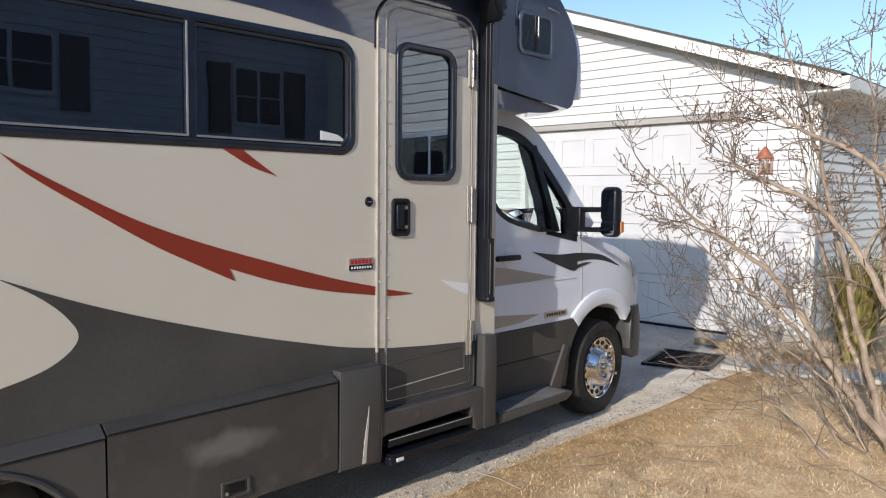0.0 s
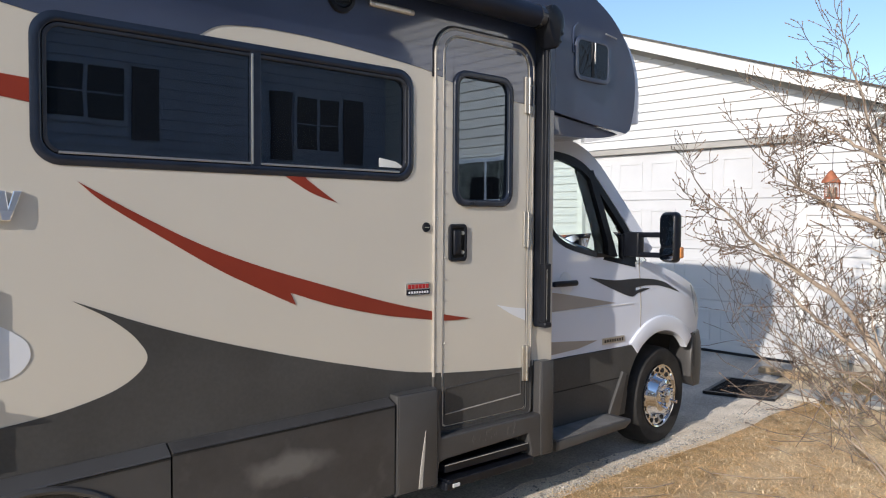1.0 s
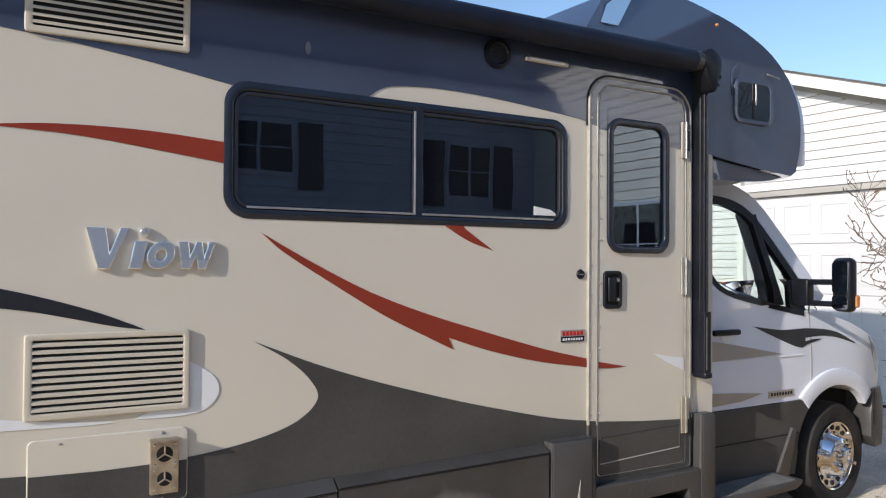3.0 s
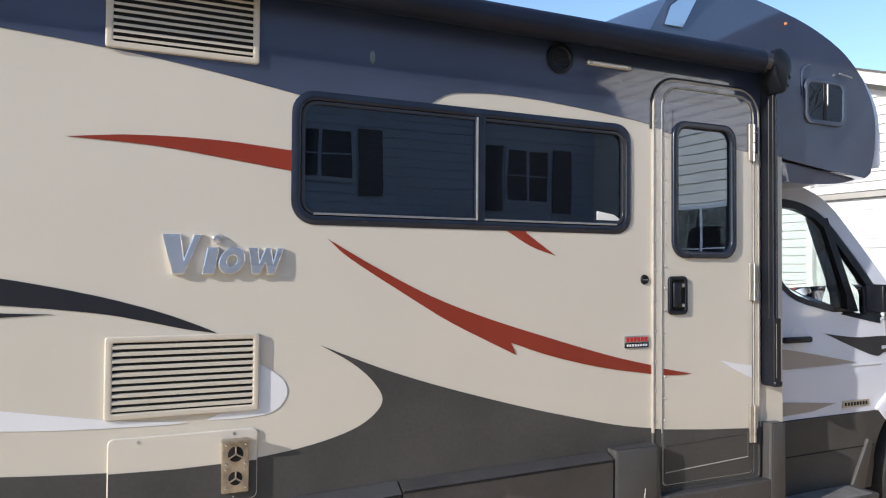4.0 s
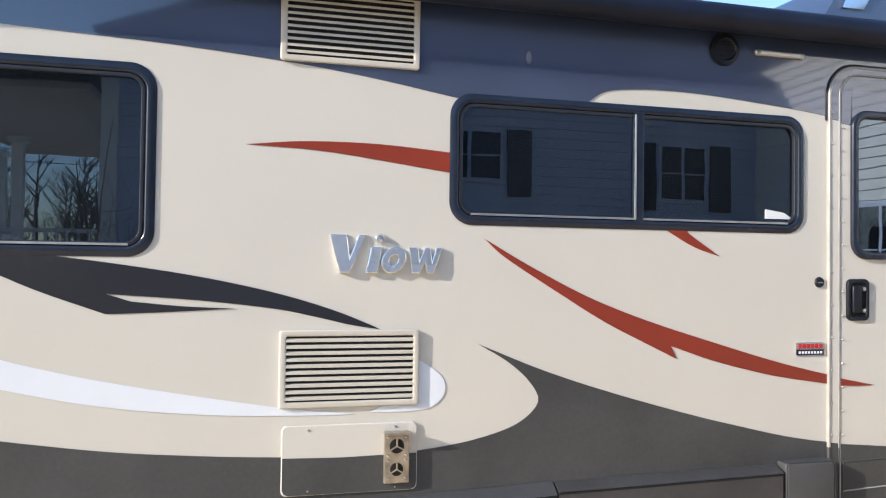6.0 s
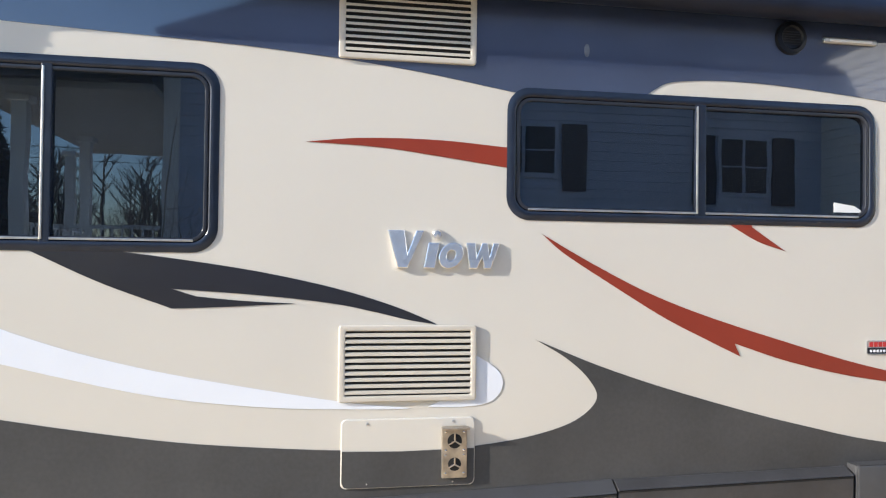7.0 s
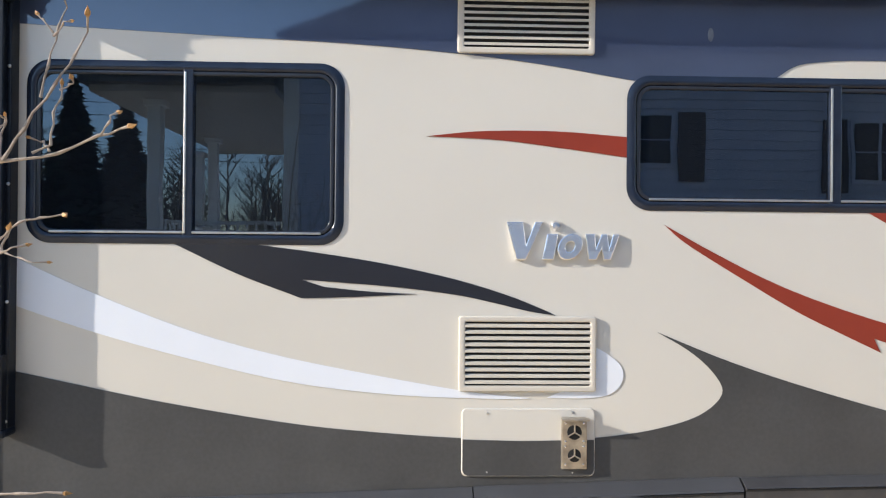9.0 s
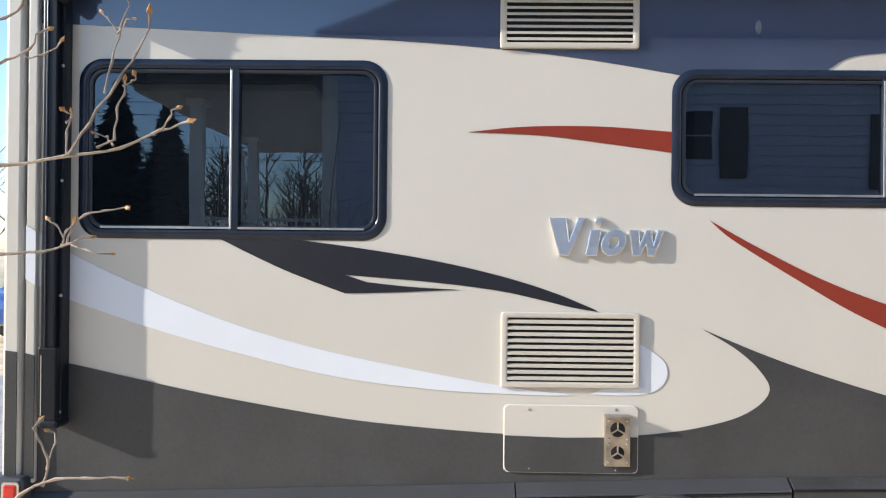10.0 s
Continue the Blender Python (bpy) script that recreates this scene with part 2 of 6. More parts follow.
def ring(outer, inner, d0, d1, axis="y", bevel=0.0, bm=None):
    """A frame between two outlines of the same count; its front at d0."""
    b = bmesh.new()
    n = len(outer)
    loops = [[b.verts.new(xyz(axis, u, v, d)) for u, v in lp] for lp, d in ((outer, d1), (outer, d0), (inner, d0), (inner, d1))]
    front = []
    for k in range(4):
        a, c = loops[k], loops[(k + 1) % 4]
        for i in range(n):
            f = b.faces.new((a[i - 1], a[i], c[i], c[i - 1]))
            if k == 1:
                front.append(f)
    if bevel:
        edges = {e for f in front for e in f.edges if any(g not in front for g in e.link_faces)}
        bmesh.ops.bevel(b, geom=list(edges), offset=bevel, segments=3, affect="EDGES", profile=0.5)
    return join(bm, b)


def moulding(loops, bm=None):
    """A closed frame whose cross-section runs through the outlines, each at its depth."""
    b = bmesh.new()
    rows_ = [[b.verts.new(xyz("y", u, v, d)) for u, v in lp] for lp, d in loops]
    n = len(rows_[0])
    for k in range(len(rows_)):
        a, c = rows_[k], rows_[(k + 1) % len(rows_)]
        for i in range(n):
            b.faces.new((a[i - 1], a[i], c[i], c[i - 1]))
    return join(bm, b)


def curve(pts, n=7):
    """A smooth open line through a few points."""
    out = []
    P = [Vector(p) for p in pts]
    P = [2 * P[0] - P[1]] + P + [2 * P[-1] - P[-2]]
    for i in range(1, len(P) - 2):
        for k in range(n):
            t = k / n
            a, b, c, d = P[i - 1], P[i], P[i + 1], P[i + 2]
            out.append(tuple(0.5 * (2 * b + (c - a) * t + (2 * a - 5 * b + 4 * c - d) * t * t + (3 * b - a - 3 * c + d) * t ** 3)))
    out.append(tuple(P[-2]))
    return out


def tube(pts, radii, n=8, bm=None, cap=True):
    b = bm or bmesh.new()
    P = [Vector(p) for p in pts]
    if not isinstance(radii, (list, tuple)):
        radii = [radii] * len(P)
    rings, side = [], None
    for i, p in enumerate(P):
        d = (P[min(i + 1, len(P) - 1)] - P[max(i - 1, 0)]).normalized()
        if side is None:
            side = d.cross(Vector((0.3, 0.2, 1)) if abs(d.z) < 0.9 else Vector((1, 0, 0))).normalized()
        side = (side - d * side.dot(d)).normalized()
        up = d.cross(side)
        rings.append([b.verts.new(p + radii[i] * (math.cos(2 * math.pi * k / n) * side + math.sin(2 * math.pi * k / n) * up)) for k in range(n)])
    for a, c in zip(rings, rings[1:]):
        for k in range(n):
            b.faces.new((a[k - 1], a[k], c[k], c[k - 1]))
    if cap:
        b.faces.new(rings[0][::-1])
        b.faces.new(rings[-1])
    return b


def lathe(profile, centre, n=40, axis="y"):
    """Turns (radius, depth) points round the axis through centre."""
    b = bmesh.new()
    c = Vector(centre)
    rings = []
    for r, d in profile:
        ringv = []
        for k in range(n):
            a = 2 * math.pi * k / n
            ringv.append(b.verts.new(c + Vector(xyz(axis, r * math.cos(a), r * math.sin(a), d))))
        rings.append(ringv)
    for a, d in zip(rings, rings[1:]):
        for k in range(n):
            b.faces.new((a[k - 1], a[k], d[k], d[k - 1]))
    return b


def warp(bm, fn, step=0.12, axes="xz"):
    """Cuts the mesh finely along the axes and moves its points by fn."""
    for ax in axes:
        i = "xyz".index(ax)
        lo, hi = min(v.co[i] for v in bm.verts), max(v.co[i] for v in bm.verts)
        normal = Vector((ax == "x", ax == "y", ax == "z"))
        k = math.ceil(lo / step) * step
        while k < hi:
            if k > lo + 1e-4:
                bmesh.ops.bisect_plane(bm, geom=bm.verts[:] + bm.edges[:] + bm.faces[:], plane_co=normal * k, plane_no=normal)
            k += step
    for v in bm.verts:
        v.co = fn(v.co)
    return bm


# ---- ground ----
def ground_sheet():
    b = bmesh.new()
    bmesh.ops.create_grid(b, x_segments=40, y_segments=40, size=400)
    tagged(part("ground", b, M["soil"]), "dry straw-coloured lawn, flattened after winter", "ground", kind="structure")
    edge = [(x, -0.08 + 0.03 * math.sin(x * 2.3) + 0.05 * noise.noise((x * 1.7, 3.1, 0)) + 0.03 * (x - 2.5))
            for x in np.arange(-30, 6.6, 0.12)]
    edge += [(6.7, 0.25), (7.2, 0.7), (8.2, 0.9)]
    b = plate(edge + [(8.25, 6.4), (-30, 6.4)], 0.006, -0.05, "z")
    # strip out to the motorhome's shadow line, painted paler as if sunlit
    near = [p for p in edge if 0.9 < p[0] < 6.6]
    back = [(x, y + 0.26 + 0.08 * noise.noise((x * 2.9, 8.3, 0)) + 0.10 * max(0.0, x - 4.0)) for x, y in near]
    tagged(part("gravel_verge", plate(near + back[::-1], 0.011, 0.001, "z"), M["verge"]), "gravelly driveway strip beside the lawn, sunlight painted in", "gravel", kind="structure")
    tagged(part("driveway", b, M["drive"]), "worn grey gravelly driveway under the motorhome", "driveway", kind="structure")


ground_sheet()

# ---- motorhome ----
rv = thing("motorhome", "cream and slate motorhome with red and black swooshes on a driveway", "motorhome")
WIN_A = (-2.237, -1.003, 1.677, 2.394)
WIN_B = (0.121, 1.815, 1.827, 2.368)
HOUSE_X0, HOUSE_X1, WIDE = -2.40, 2.86, 2.28
ROOF = 2.80


def inset(w, d):
    return (w[0] + d, w[1] - d, w[2] + d, w[3] - d)


DOOR_WIN = (2.062, 2.497, 1.714, 2.416)
wall = part("side_wall", plate([(HOUSE_X0, 0.62), (HOUSE_X1, 0.62), (HOUSE_X1, ROOF), (HOUSE_X0, ROOF)], 0, 0.05,
            holes=[rr(*inset(WIN_A, 0.03), 0.07), rr(*inset(WIN_B, 0.03), 0.07), rr(2.02, 2.61, 0.66, 2.56, 0.08)]), M["cream"], rv)
part("far_wall", box(HOUSE_X0, HOUSE_X1, WIDE - 0.05, WIDE, 0.62, ROOF), M["cream"], rv)
part("rear_wall", box(HOUSE_X0 + 0.002, HOUSE_X0 + 0.05, 0.05, WIDE - 0.05, 0.62, ROOF), M["cream"], rv)
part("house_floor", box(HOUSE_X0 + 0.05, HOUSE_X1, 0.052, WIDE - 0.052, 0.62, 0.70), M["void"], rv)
b = box(HOUSE_X0 - 0.01, HOUSE_X1, -0.012, WIDE + 0.012, ROOF, ROOF + 0.03, 0.010)
part("house_roof", b, M["navy"], rv)
# made-up near-black boards that block light and keep the inside dark
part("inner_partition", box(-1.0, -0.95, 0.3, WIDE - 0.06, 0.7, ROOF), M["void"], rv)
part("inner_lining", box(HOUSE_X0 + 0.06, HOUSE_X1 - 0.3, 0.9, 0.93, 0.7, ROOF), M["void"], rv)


def decal(name, outline, material, parent=wall, d=-0.003, label="", base=0.002):
    return part(name, plate(outline, d, base), material, parent, label)


# slate paint over the top, ending in the swoosh line above the windows
decal("upper_band", [(-2.40, 2.535)] + curve([(-2.265, 2.531), (-1.448, 2.494), (-0.975, 2.474), (-0.56, 2.443), (-0.22, 2.405), (0.15, 2.346)])
      + [(0.72, 2.346)] + curve([(0.726, 2.366), (0.80, 2.412), (0.89, 2.431), (1.08, 2.442), (1.36, 2.434), (1.80, 2.398), (2.03, 2.366)])
      + [(2.86, 2.28), (2.86, 2.797), (-2.40, 2.797)], M["navy"], label="slate blue painted band")
# dark grey lower band with its long spike
decal("lower_band", [(-2.40, 0.622), (-2.40, 1.205)]
      + curve([(-2.254, 1.173), (-1.954, 1.109), (-1.636, 1.046), (-1.185, 0.973), (-0.847, 0.939), (-0.527, 0.918), (-0.2, 0.909),
               (0.02, 0.921), (0.245, 0.954), (0.422, 1.010), (0.514, 1.095), (0.477, 1.180), (0.381, 1.265), (0.249, 1.342)])
      + curve([(0.249, 1.342), (0.55, 1.223), (0.92, 1.105), (1.426, 0.970), (1.962, 0.865), (2.86, 0.80)])[1:] + [(2.86, 0.622)],
      M["grey"], label="dark grey painted band")
decal("white_swoosh", curve([(-2.40, 1.702), (-2.259, 1.612), (-1.958, 1.476), (-1.64, 1.352), (-1.368, 1.270), (-1.052, 1.199), (-0.536, 1.107), (-0.26, 1.076)])
      + curve([(-0.26, 1.074), (-0.401, 1.074), (-0.782, 1.088), (-1.186, 1.134), (-1.57, 1.220), (-1.933, 1.319), (-2.257, 1.426), (-2.40, 1.486)])[1:], M["white"])
decal("white_swoosh", curve([(-0.19, 1.079), (-0.045, 1.077), (0.06, 1.093), (0.110, 1.145), (0.104, 1.205), (0.05, 1.253), (-0.02, 1.292)]) + [(-0.1, 1.25), (-0.1, 1.12)], M["white"])
decal("black_swoosh", curve([(-1.68, 1.685), (-1.416, 1.561), (-1.165, 1.467)]) + curve([(-1.165, 1.467), (-0.965, 1.474), (-0.714, 1.487)])[1:]
      + curve([(-0.714, 1.487), (-0.90, 1.496), (-1.078, 1.513)])[1:] + [(-1.166, 1.541)]
      + curve([(-1.166, 1.541), (-0.831, 1.517), (-0.562, 1.486), (-0.405, 1.454), (-0.271, 1.423), (-0.159, 1.405)])[1:]
      + curve([(-0.159, 1.408), (-0.338, 1.480), (-0.562, 1.547), (-0.832, 1.605), (-1.102, 1.647), (-1.316, 1.674), (-1.4, 1.685)])[1:], M["black"])
decal("red_swoosh", curve([(-0.68, 2.113), (-0.456, 2.136), (-0.166, 2.139), (0.14, 2.119)]) + curve([(0.14, 2.036), (-0.121, 2.070), (-0.389, 2.101), (-0.68, 2.113)])[:-1], M["red"])
decal("red_swoosh", curve([(0.274, 1.771), (0.472, 1.663), (0.732, 1.537), (1.008, 1.435), (1.364, 1.328), (1.682, 1.239), (1.955, 1.176)])
      + curve([(1.955, 1.134), (1.649, 1.181), (1.364, 1.247), (1.133, 1.320)]) + curve([(1.160, 1.264), (1.009, 1.334), (0.814, 1.428), (0.60, 1.552), (0.372, 1.691), (0.274, 1.771)])[:-1], M["red"])
decal("red_swoosh", [(1.09, 1.845), (1.21, 1.845)] + curve([(1.21, 1.82), (1.29, 1.768), (1.372, 1.717)]) + curve([(1.372, 1.717), (1.241, 1.757), (1.12, 1.82)])[1:], M["red"])


def rv_window(box4, mid, mid_w, material_label):
    """A framed slider: moulded surround, dark panes, centre bar, bright inner edge."""
    x0, x1, z0, z1 = box4
    w = part("side_window", moulding([(rr(x0, x1, z0, z1, 0.095, 8), 0.002), (rr(x0, x1, z0, z1, 0.095, 8), -0.003), (rr(*inset(box4, 0.006), 0.090, 8), -0.006), (rr(*inset(box4, 0.020), 0.078, 8), -0.0105), (rr(*inset(box4, 0.030), 0.070, 8), -0.0105), (rr(*inset(box4, 0.036), 0.066, 8), -0.007), (rr(*inset(box4, 0.040), 0.062, 8), 0.002)]), M["rubber"], rv,
             material_label, smooth=True)
    part("inner_rim", ring(rr(*inset(box4, 0.0405), 0.061, 8), rr(*inset(box4, 0.055), 0.05, 8), -0.006, 0.012, bevel=0.003), M["satin"], w, "satin grey inner rim", smooth=True)
    i = inset(box4, 0.052)
    part("pane", plate(rr(i[0], mid, i[2], i[3], 0.045), 0.004, 0.010), M["tinted"], w, "dark tinted glass")
    part("pane", plate(rr(mid, i[1], i[2], i[3], 0.045), 0.012, 0.018), M["tinted"], w, "dark tinted glass")
    part("centre_bar", box(mid - mid_w / 2, mid + mid_w / 2, -0.009, 0.022, z0 + 0.03, z1 - 0.03, 0.004), M["rubber"], w)
    part("centre_strip", box(mid - mid_w / 2 + 0.004, mid - mid_w / 2 + 0.013, -0.0115, -0.007, z0 + 0.042, z1 - 0.042, 0.002), M["alu"], w)
    part("lower_track", box(x0 + 0.09, x1 - 0.09, -0.0085, 0.004, z0 + 0.041, z0 + 0.050, 0.002), M["alu"], w, "bright aluminium track")
    for s in (x0 + 0.3, x1 - 0.3):
        part("drain_slot", box(s, s + 0.02, -0.0125, -0.008, z0 + 0.018, z0 + 0.022), M["plastic"], w)
    return w


wa = rv_window(WIN_A, -1.613, 0.040, "black-framed sliding window with dark glass")
wb = rv_window(WIN_B, 0.968, 0.050, "black-framed sliding window with dark glass")
# flat pale wedge painted in for brightness seen through the pane
part("window_sticker", plate([(1.615, 1.893), (1.765, 1.893), (1.715, 1.922), (1.615, 1.936)], 0.0085, 0.0112), M["wtrim"], wb, "pale wedge in place of brightness seen through the glass")

# ---- entry door ----
DX0, DX1, DZ0, DZ1 = 2.005, 2.624, 0.575, 2.578
door = part("entry_door", plate(arched(DX0, DX1, DZ0, DZ1, 0.10), -0.010, 0.035, holes=[rr(*inset(DOOR_WIN, 0.02), 0.05)], bevel=0.003), M["cream"], rv, "cream entry door with a dark lower panel")
FX0, FX1, FZ0, FZ1 = 1.940, 2.674, 0.545, 2.622


def cut_at(bm, z, above):
    """Keeps the part of a mesh above (or below) a level."""
    bmesh.ops.bisect_plane(bm, geom=bm.verts[:] + bm.edges[:] + bm.faces[:], plane_co=(0, 0, z), plane_no=(0, 0, 1),
                           clear_inner=above, clear_outer=not above)
    return bm


def frame_ring():
    return ring(arched(FX0, FX1, FZ0, FZ1, 0.145), arched(FX0 + 0.011, FX1 - 0.011, FZ0 + 0.009, FZ1 - 0.010, 0.136), -0.0165, 0.004, bevel=0.002)


def bead_ring():
    return ring(arched(DX0 - 0.010, DX1 + 0.010, DZ0 - 0.008, DZ1 + 0.008, 0.106), arched(DX0 - 0.004, DX1 + 0.004, DZ0 - 0.002, DZ1 + 0.002, 0.10), -0.0150, 0.004, bevel=0.0015)


frame_ob = part("door_frame", cut_at(frame_ring(), 0.845, True), M["framealu"], rv, "bright screwed metal door frame", smooth=True)
part("lower_frame", cut_at(frame_ring(), 0.845, False), M["grey"], frame_ob, "dark painted lower frame", smooth=True)
part("inner_bead", cut_at(bead_ring(), 0.840, True), M["framealu"], frame_ob, smooth=True)
part("lower_bead", cut_at(bead_ring(), 0.840, False), M["grey"], frame_ob, smooth=True)
part("frame_seal", cut_at(ring(arched(FX0 - 0.010, FX1 + 0.010, FZ0 + 0.4, FZ1 + 0.012, 0.155), arched(FX0 - 0.001, FX1 + 0.001, FZ0 + 0.41, FZ1 + 0.001, 0.146), -0.007, 0.002, bevel=0.002), 2.36, True), M["plastic"], frame_ob, "thin dark seal", smooth=True)
jo, ji = arched(FX0 + 0.012, FX1 - 0.012, FZ0 + 0.010, FZ1 - 0.011, 0.135), arched(DX0 - 0.011, DX1 + 0.011, DZ0 - 0.009, DZ1 + 0.009, 0.107)
JL, JR = FX0 + 0.012, FX1 - 0.012
part("top_jamb", plate([(JR, 2.285)] + jo[:18] + [(JL, 2.368), (DX0 - 0.011, 2.362)] + ji[:18][::-1] + [(DX1 + 0.011, 2.289)], -0.013, 0.004), M["navy"], frame_ob)
part("bottom_jamb", plate([(JL, 0.863)] + jo[18:] + [(JR, 0.806), (DX1 + 0.011, 0.81)] + ji[18:][::-1] + [(DX0 - 0.011, 0.859)], -0.013, 0.004), M["grey"], frame_ob)
part("side_jamb", plate([(JL, 0.865), (JL, 2.366), (DX0 - 0.011, 2.360), (DX0 - 0.011, 0.861)], -0.013, 0.004), M["cream"], frame_ob)
part("side_jamb", plate([(JR, 0.808), (JR, 2.283), (DX1 + 0.011, 2.287), (DX1 + 0.011, 0.812)], -0.013, 0.004), M["cream"], frame_ob)
top = [p for p in arched(DX0 + 0.006, DX1 - 0.006, DZ0 + 0.006, DZ1 - 0.006, 0.094) if p[1] > 2.3]
wtop = [p for p in rr(*inset(DOOR_WIN, -0.001), 0.09, 8) if p[1] > 2.305]
decal("upper_band", top + [(DX0 + 0.006, 2.350), (DOOR_WIN[0] + 0.004, 2.343)] + wtop[::-1] + [(DOOR_WIN[1] - 0.004, 2.299), (DX1 - 0.006, 2.288)], M["navy"], door, -0.013, "slate blue painted band", -0.009)
bot = [p for p in arched(DX0 + 0.006, DX1 - 0.006, DZ0 + 0.006, DZ1, 0.094) if p[1] < 0.7]
decal("lower_band", bot + [(DX1 - 0.006, 0.812), (2.3, 0.832), (DX0 + 0.006, 0.857)], M["grey"], door, -0.013, "dark grey painted band", -0.009)
decal("red_swoosh", curve([(DX0 + 0.006, 1.160), (2.1, 1.143), (2.197, 1.125)]) + curve([(2.197, 1.125), (2.1, 1.123), (DX0 + 0.006, 1.127)])[1:], M["red"], door, -0.013, "", -0.009)
decal("white_swoosh", curve([(2.389, 1.182), (2.5, 1.162), (2.617, 1.146)]) + curve([(2.617, 1.078), (2.5, 1.125), (2.389, 1.182)])[:-1], M["white"], door, -0.013, "", -0.009)
dw = part("door_window", ring(rr(*DOOR_WIN, 0.085, 8), rr(*inset(DOOR_WIN, 0.036), 0.058, 8), -0.028, -0.008, bevel=0.009), M["rubber"], door, "black rubber window frame", smooth=True)
part("pane", plate(rr(*inset(DOOR_WIN, 0.03), 0.05), -0.006, 0.0), M["mirrored"], dw, "reflecting tinted glass")
h = part("door_handle", ring(rr(2.038, 2.160, 1.428, 1.622, 0.025), rr(2.055, 2.143, 1.446, 1.604, 0.018), -0.024, -0.008, bevel=0.005), M["plastic"], door, "black paddle door handle", smooth=True)
# recess shade painted as a near-black plate
part("handle_recess", box(2.048, 2.150, -0.014, -0.006, 1.44, 1.61), M["void"], h)
part("paddle", box(2.063, 2.115, -0.030, -0.014, 1.462, 1.592, 0.010, 3), M["plastic"], h, smooth=True)
for z in (1.475, 1.575):
    part("lock_cylinder", lathe([(0.0, -0.022), (0.009, -0.022), (0.011, -0.014)], (2.132, 0, z), 14), M["alu"], h, "bright keyhole")
# raised mouldings of the lower door panel; the bottom one's highlight is put into its colour
pb = [(2.02, 0.775), (2.585, 0.790), (2.585, 0.665), (2.02, 0.640)]
for a, c in zip(pb, pb[1:] + pb[:1]):
    part("panel_groove", tube([(a[0], -0.0135, a[1]), (c[0], -0.0135, c[1])], 0.0035, 6), M["gtrim"] if a[1] < 0.7 > c[1] else M["skirt"], door)
for k, z in enumerate((2.340, 1.592, 0.838)):
    hg = part("hinge", box(2.590, 2.622, -0.026, -0.014, z - 0.10, z + 0.10, 0.003), M["alu"] if k else M["framealu"], door, "metal hinge")
    for j in range(4):
        part("hinge_knuckle", tube([(2.625, -0.024, z - 0.10 + 0.051 * j), (2.625, -0.024, z - 0.054 + 0.051 * j)], 0.008, 8), M["alu"], hg)
screw = None
for i in range(11):
    for x in (FX0 + 0.020, FX1 - 0.018):
        z = 0.90 + i * 0.150
        if screw is None:
            screw = part("screw", lathe([(0.0, -0.0035), (0.0045, -0.002), (0.006, 0.0)], (0, 0, 0), 8), M["alu"], frame_ob, loc=(x, -0.0135, z))
        else:
            s = new("screw", screw.data)
            s.parent, s.location = frame_ob, (x, -0.0135, z)
for i in range(14):
    s = new("screw", screw.data)
    s.parent, s.location = door, (DX0 + 0.012, -0.0135, 0.90 + i * 0.110)
part("side_lock", lathe([(0.0, -0.008), (0.022, -0.008), (0.025, -0.002), (0.025, 0.002)], (1.898, 0, 1.605), 20), M["plastic"], rv, "round black lock cover")
part("lock_slot", box(1.885, 1.911, -0.0115, -0.0075, 1.602, 1.606), M["alu"], rv)
bd = part("dealer_badge", plate(rr(1.770, 1.922, 1.268, 1.328, 0.008), -0.006, 0.002), M["chrome"], rv, "small chrome, red and black dealer badge")
part("badge_field", box(1.774, 1.918, -0.0085, -0.005, 1.298, 1.325), M["alu"], bd)
part("badge_field", box(1.774, 1.918, -0.0085, -0.005, 1.271, 1.295), M["plastic"], bd)
for i in range(6):
    part("badge_bar", box(1.780 + i * 0.0225, 1.797 + i * 0.0225, -0.0105, -0.008, 1.301, 1.322), M["signred"], bd)
for i in range(8):
    part("badge_bar", box(1.782 + i * 0.0165, 1.792 + i * 0.0165, -0.0105, -0.008, 1.277, 1.288), M["white"], bd)


# ---- louvred vents ----
def louvre(x0, x1, z0, z1, n):
    v = part("louvred_vent", ring(rr(x0, x1, z0, z1, 0.012, 4), rr(x0 + 0.026, x1 - 0.024, z0 + 0.024, z1 - 0.022, 0.006, 4), -0.017, 0.002, bevel=0.005), M["vent"], rv,
             "beige plastic refrigerator vent with slats", smooth=True)
    # near-black sheet paints the shade between the slats
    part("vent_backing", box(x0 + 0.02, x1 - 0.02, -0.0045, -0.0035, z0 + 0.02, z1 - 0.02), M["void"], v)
    first = None
    pitch = (z1 - z0 - 0.05) / n
    for k in range(n):
        z = z0 + 0.026 + pitch * (k + 0.45)
        if first is None:
            bb = plate([(-0.0160, -0.006), (-0.0160, 0.0035), (-0.005, 0.0085), (-0.005, 0.0055)], x0 + 0.024, x1 - 0.022, "x")
            first = part("slat", bb, M["vent"], v, loc=(0, 0, z))
        else:
            s = new("slat", first.data)
            s.parent, s.location = v, (0, 0, z)
    return v


louvre(-0.545, 0.002, 1.104, 1.402, 10)
louvre(-0.560, -0.012, 2.444, 2.742, 10)

# ---- water-heater cover with its two round ports ----
hatch = part("heater_hatch", plate(rr(-0.531, 0.0, 0.768, 1.037, 0.022), -0.010, 0.002, bevel=0.004), M["cream"], rv, "flat cream and grey heater hatch")
decal("lower_band", [(-0.527, 0.915), (-0.527, 0.795), (-0.520, 0.779), (-0.505, 0.772), (-0.026, 0.772), (-0.010, 0.779), (-0.004, 0.795), (-0.004, 0.914), (-0.3, 0.909)], M["grey"], hatch, -0.013, "dark grey painted band", -0.008)
port = part("port_plate", box(-0.136, -0.036, -0.030, -0.008, 0.802, 1.004, 0.003), M["steel"], hatch, "heat-stained steel port plate")
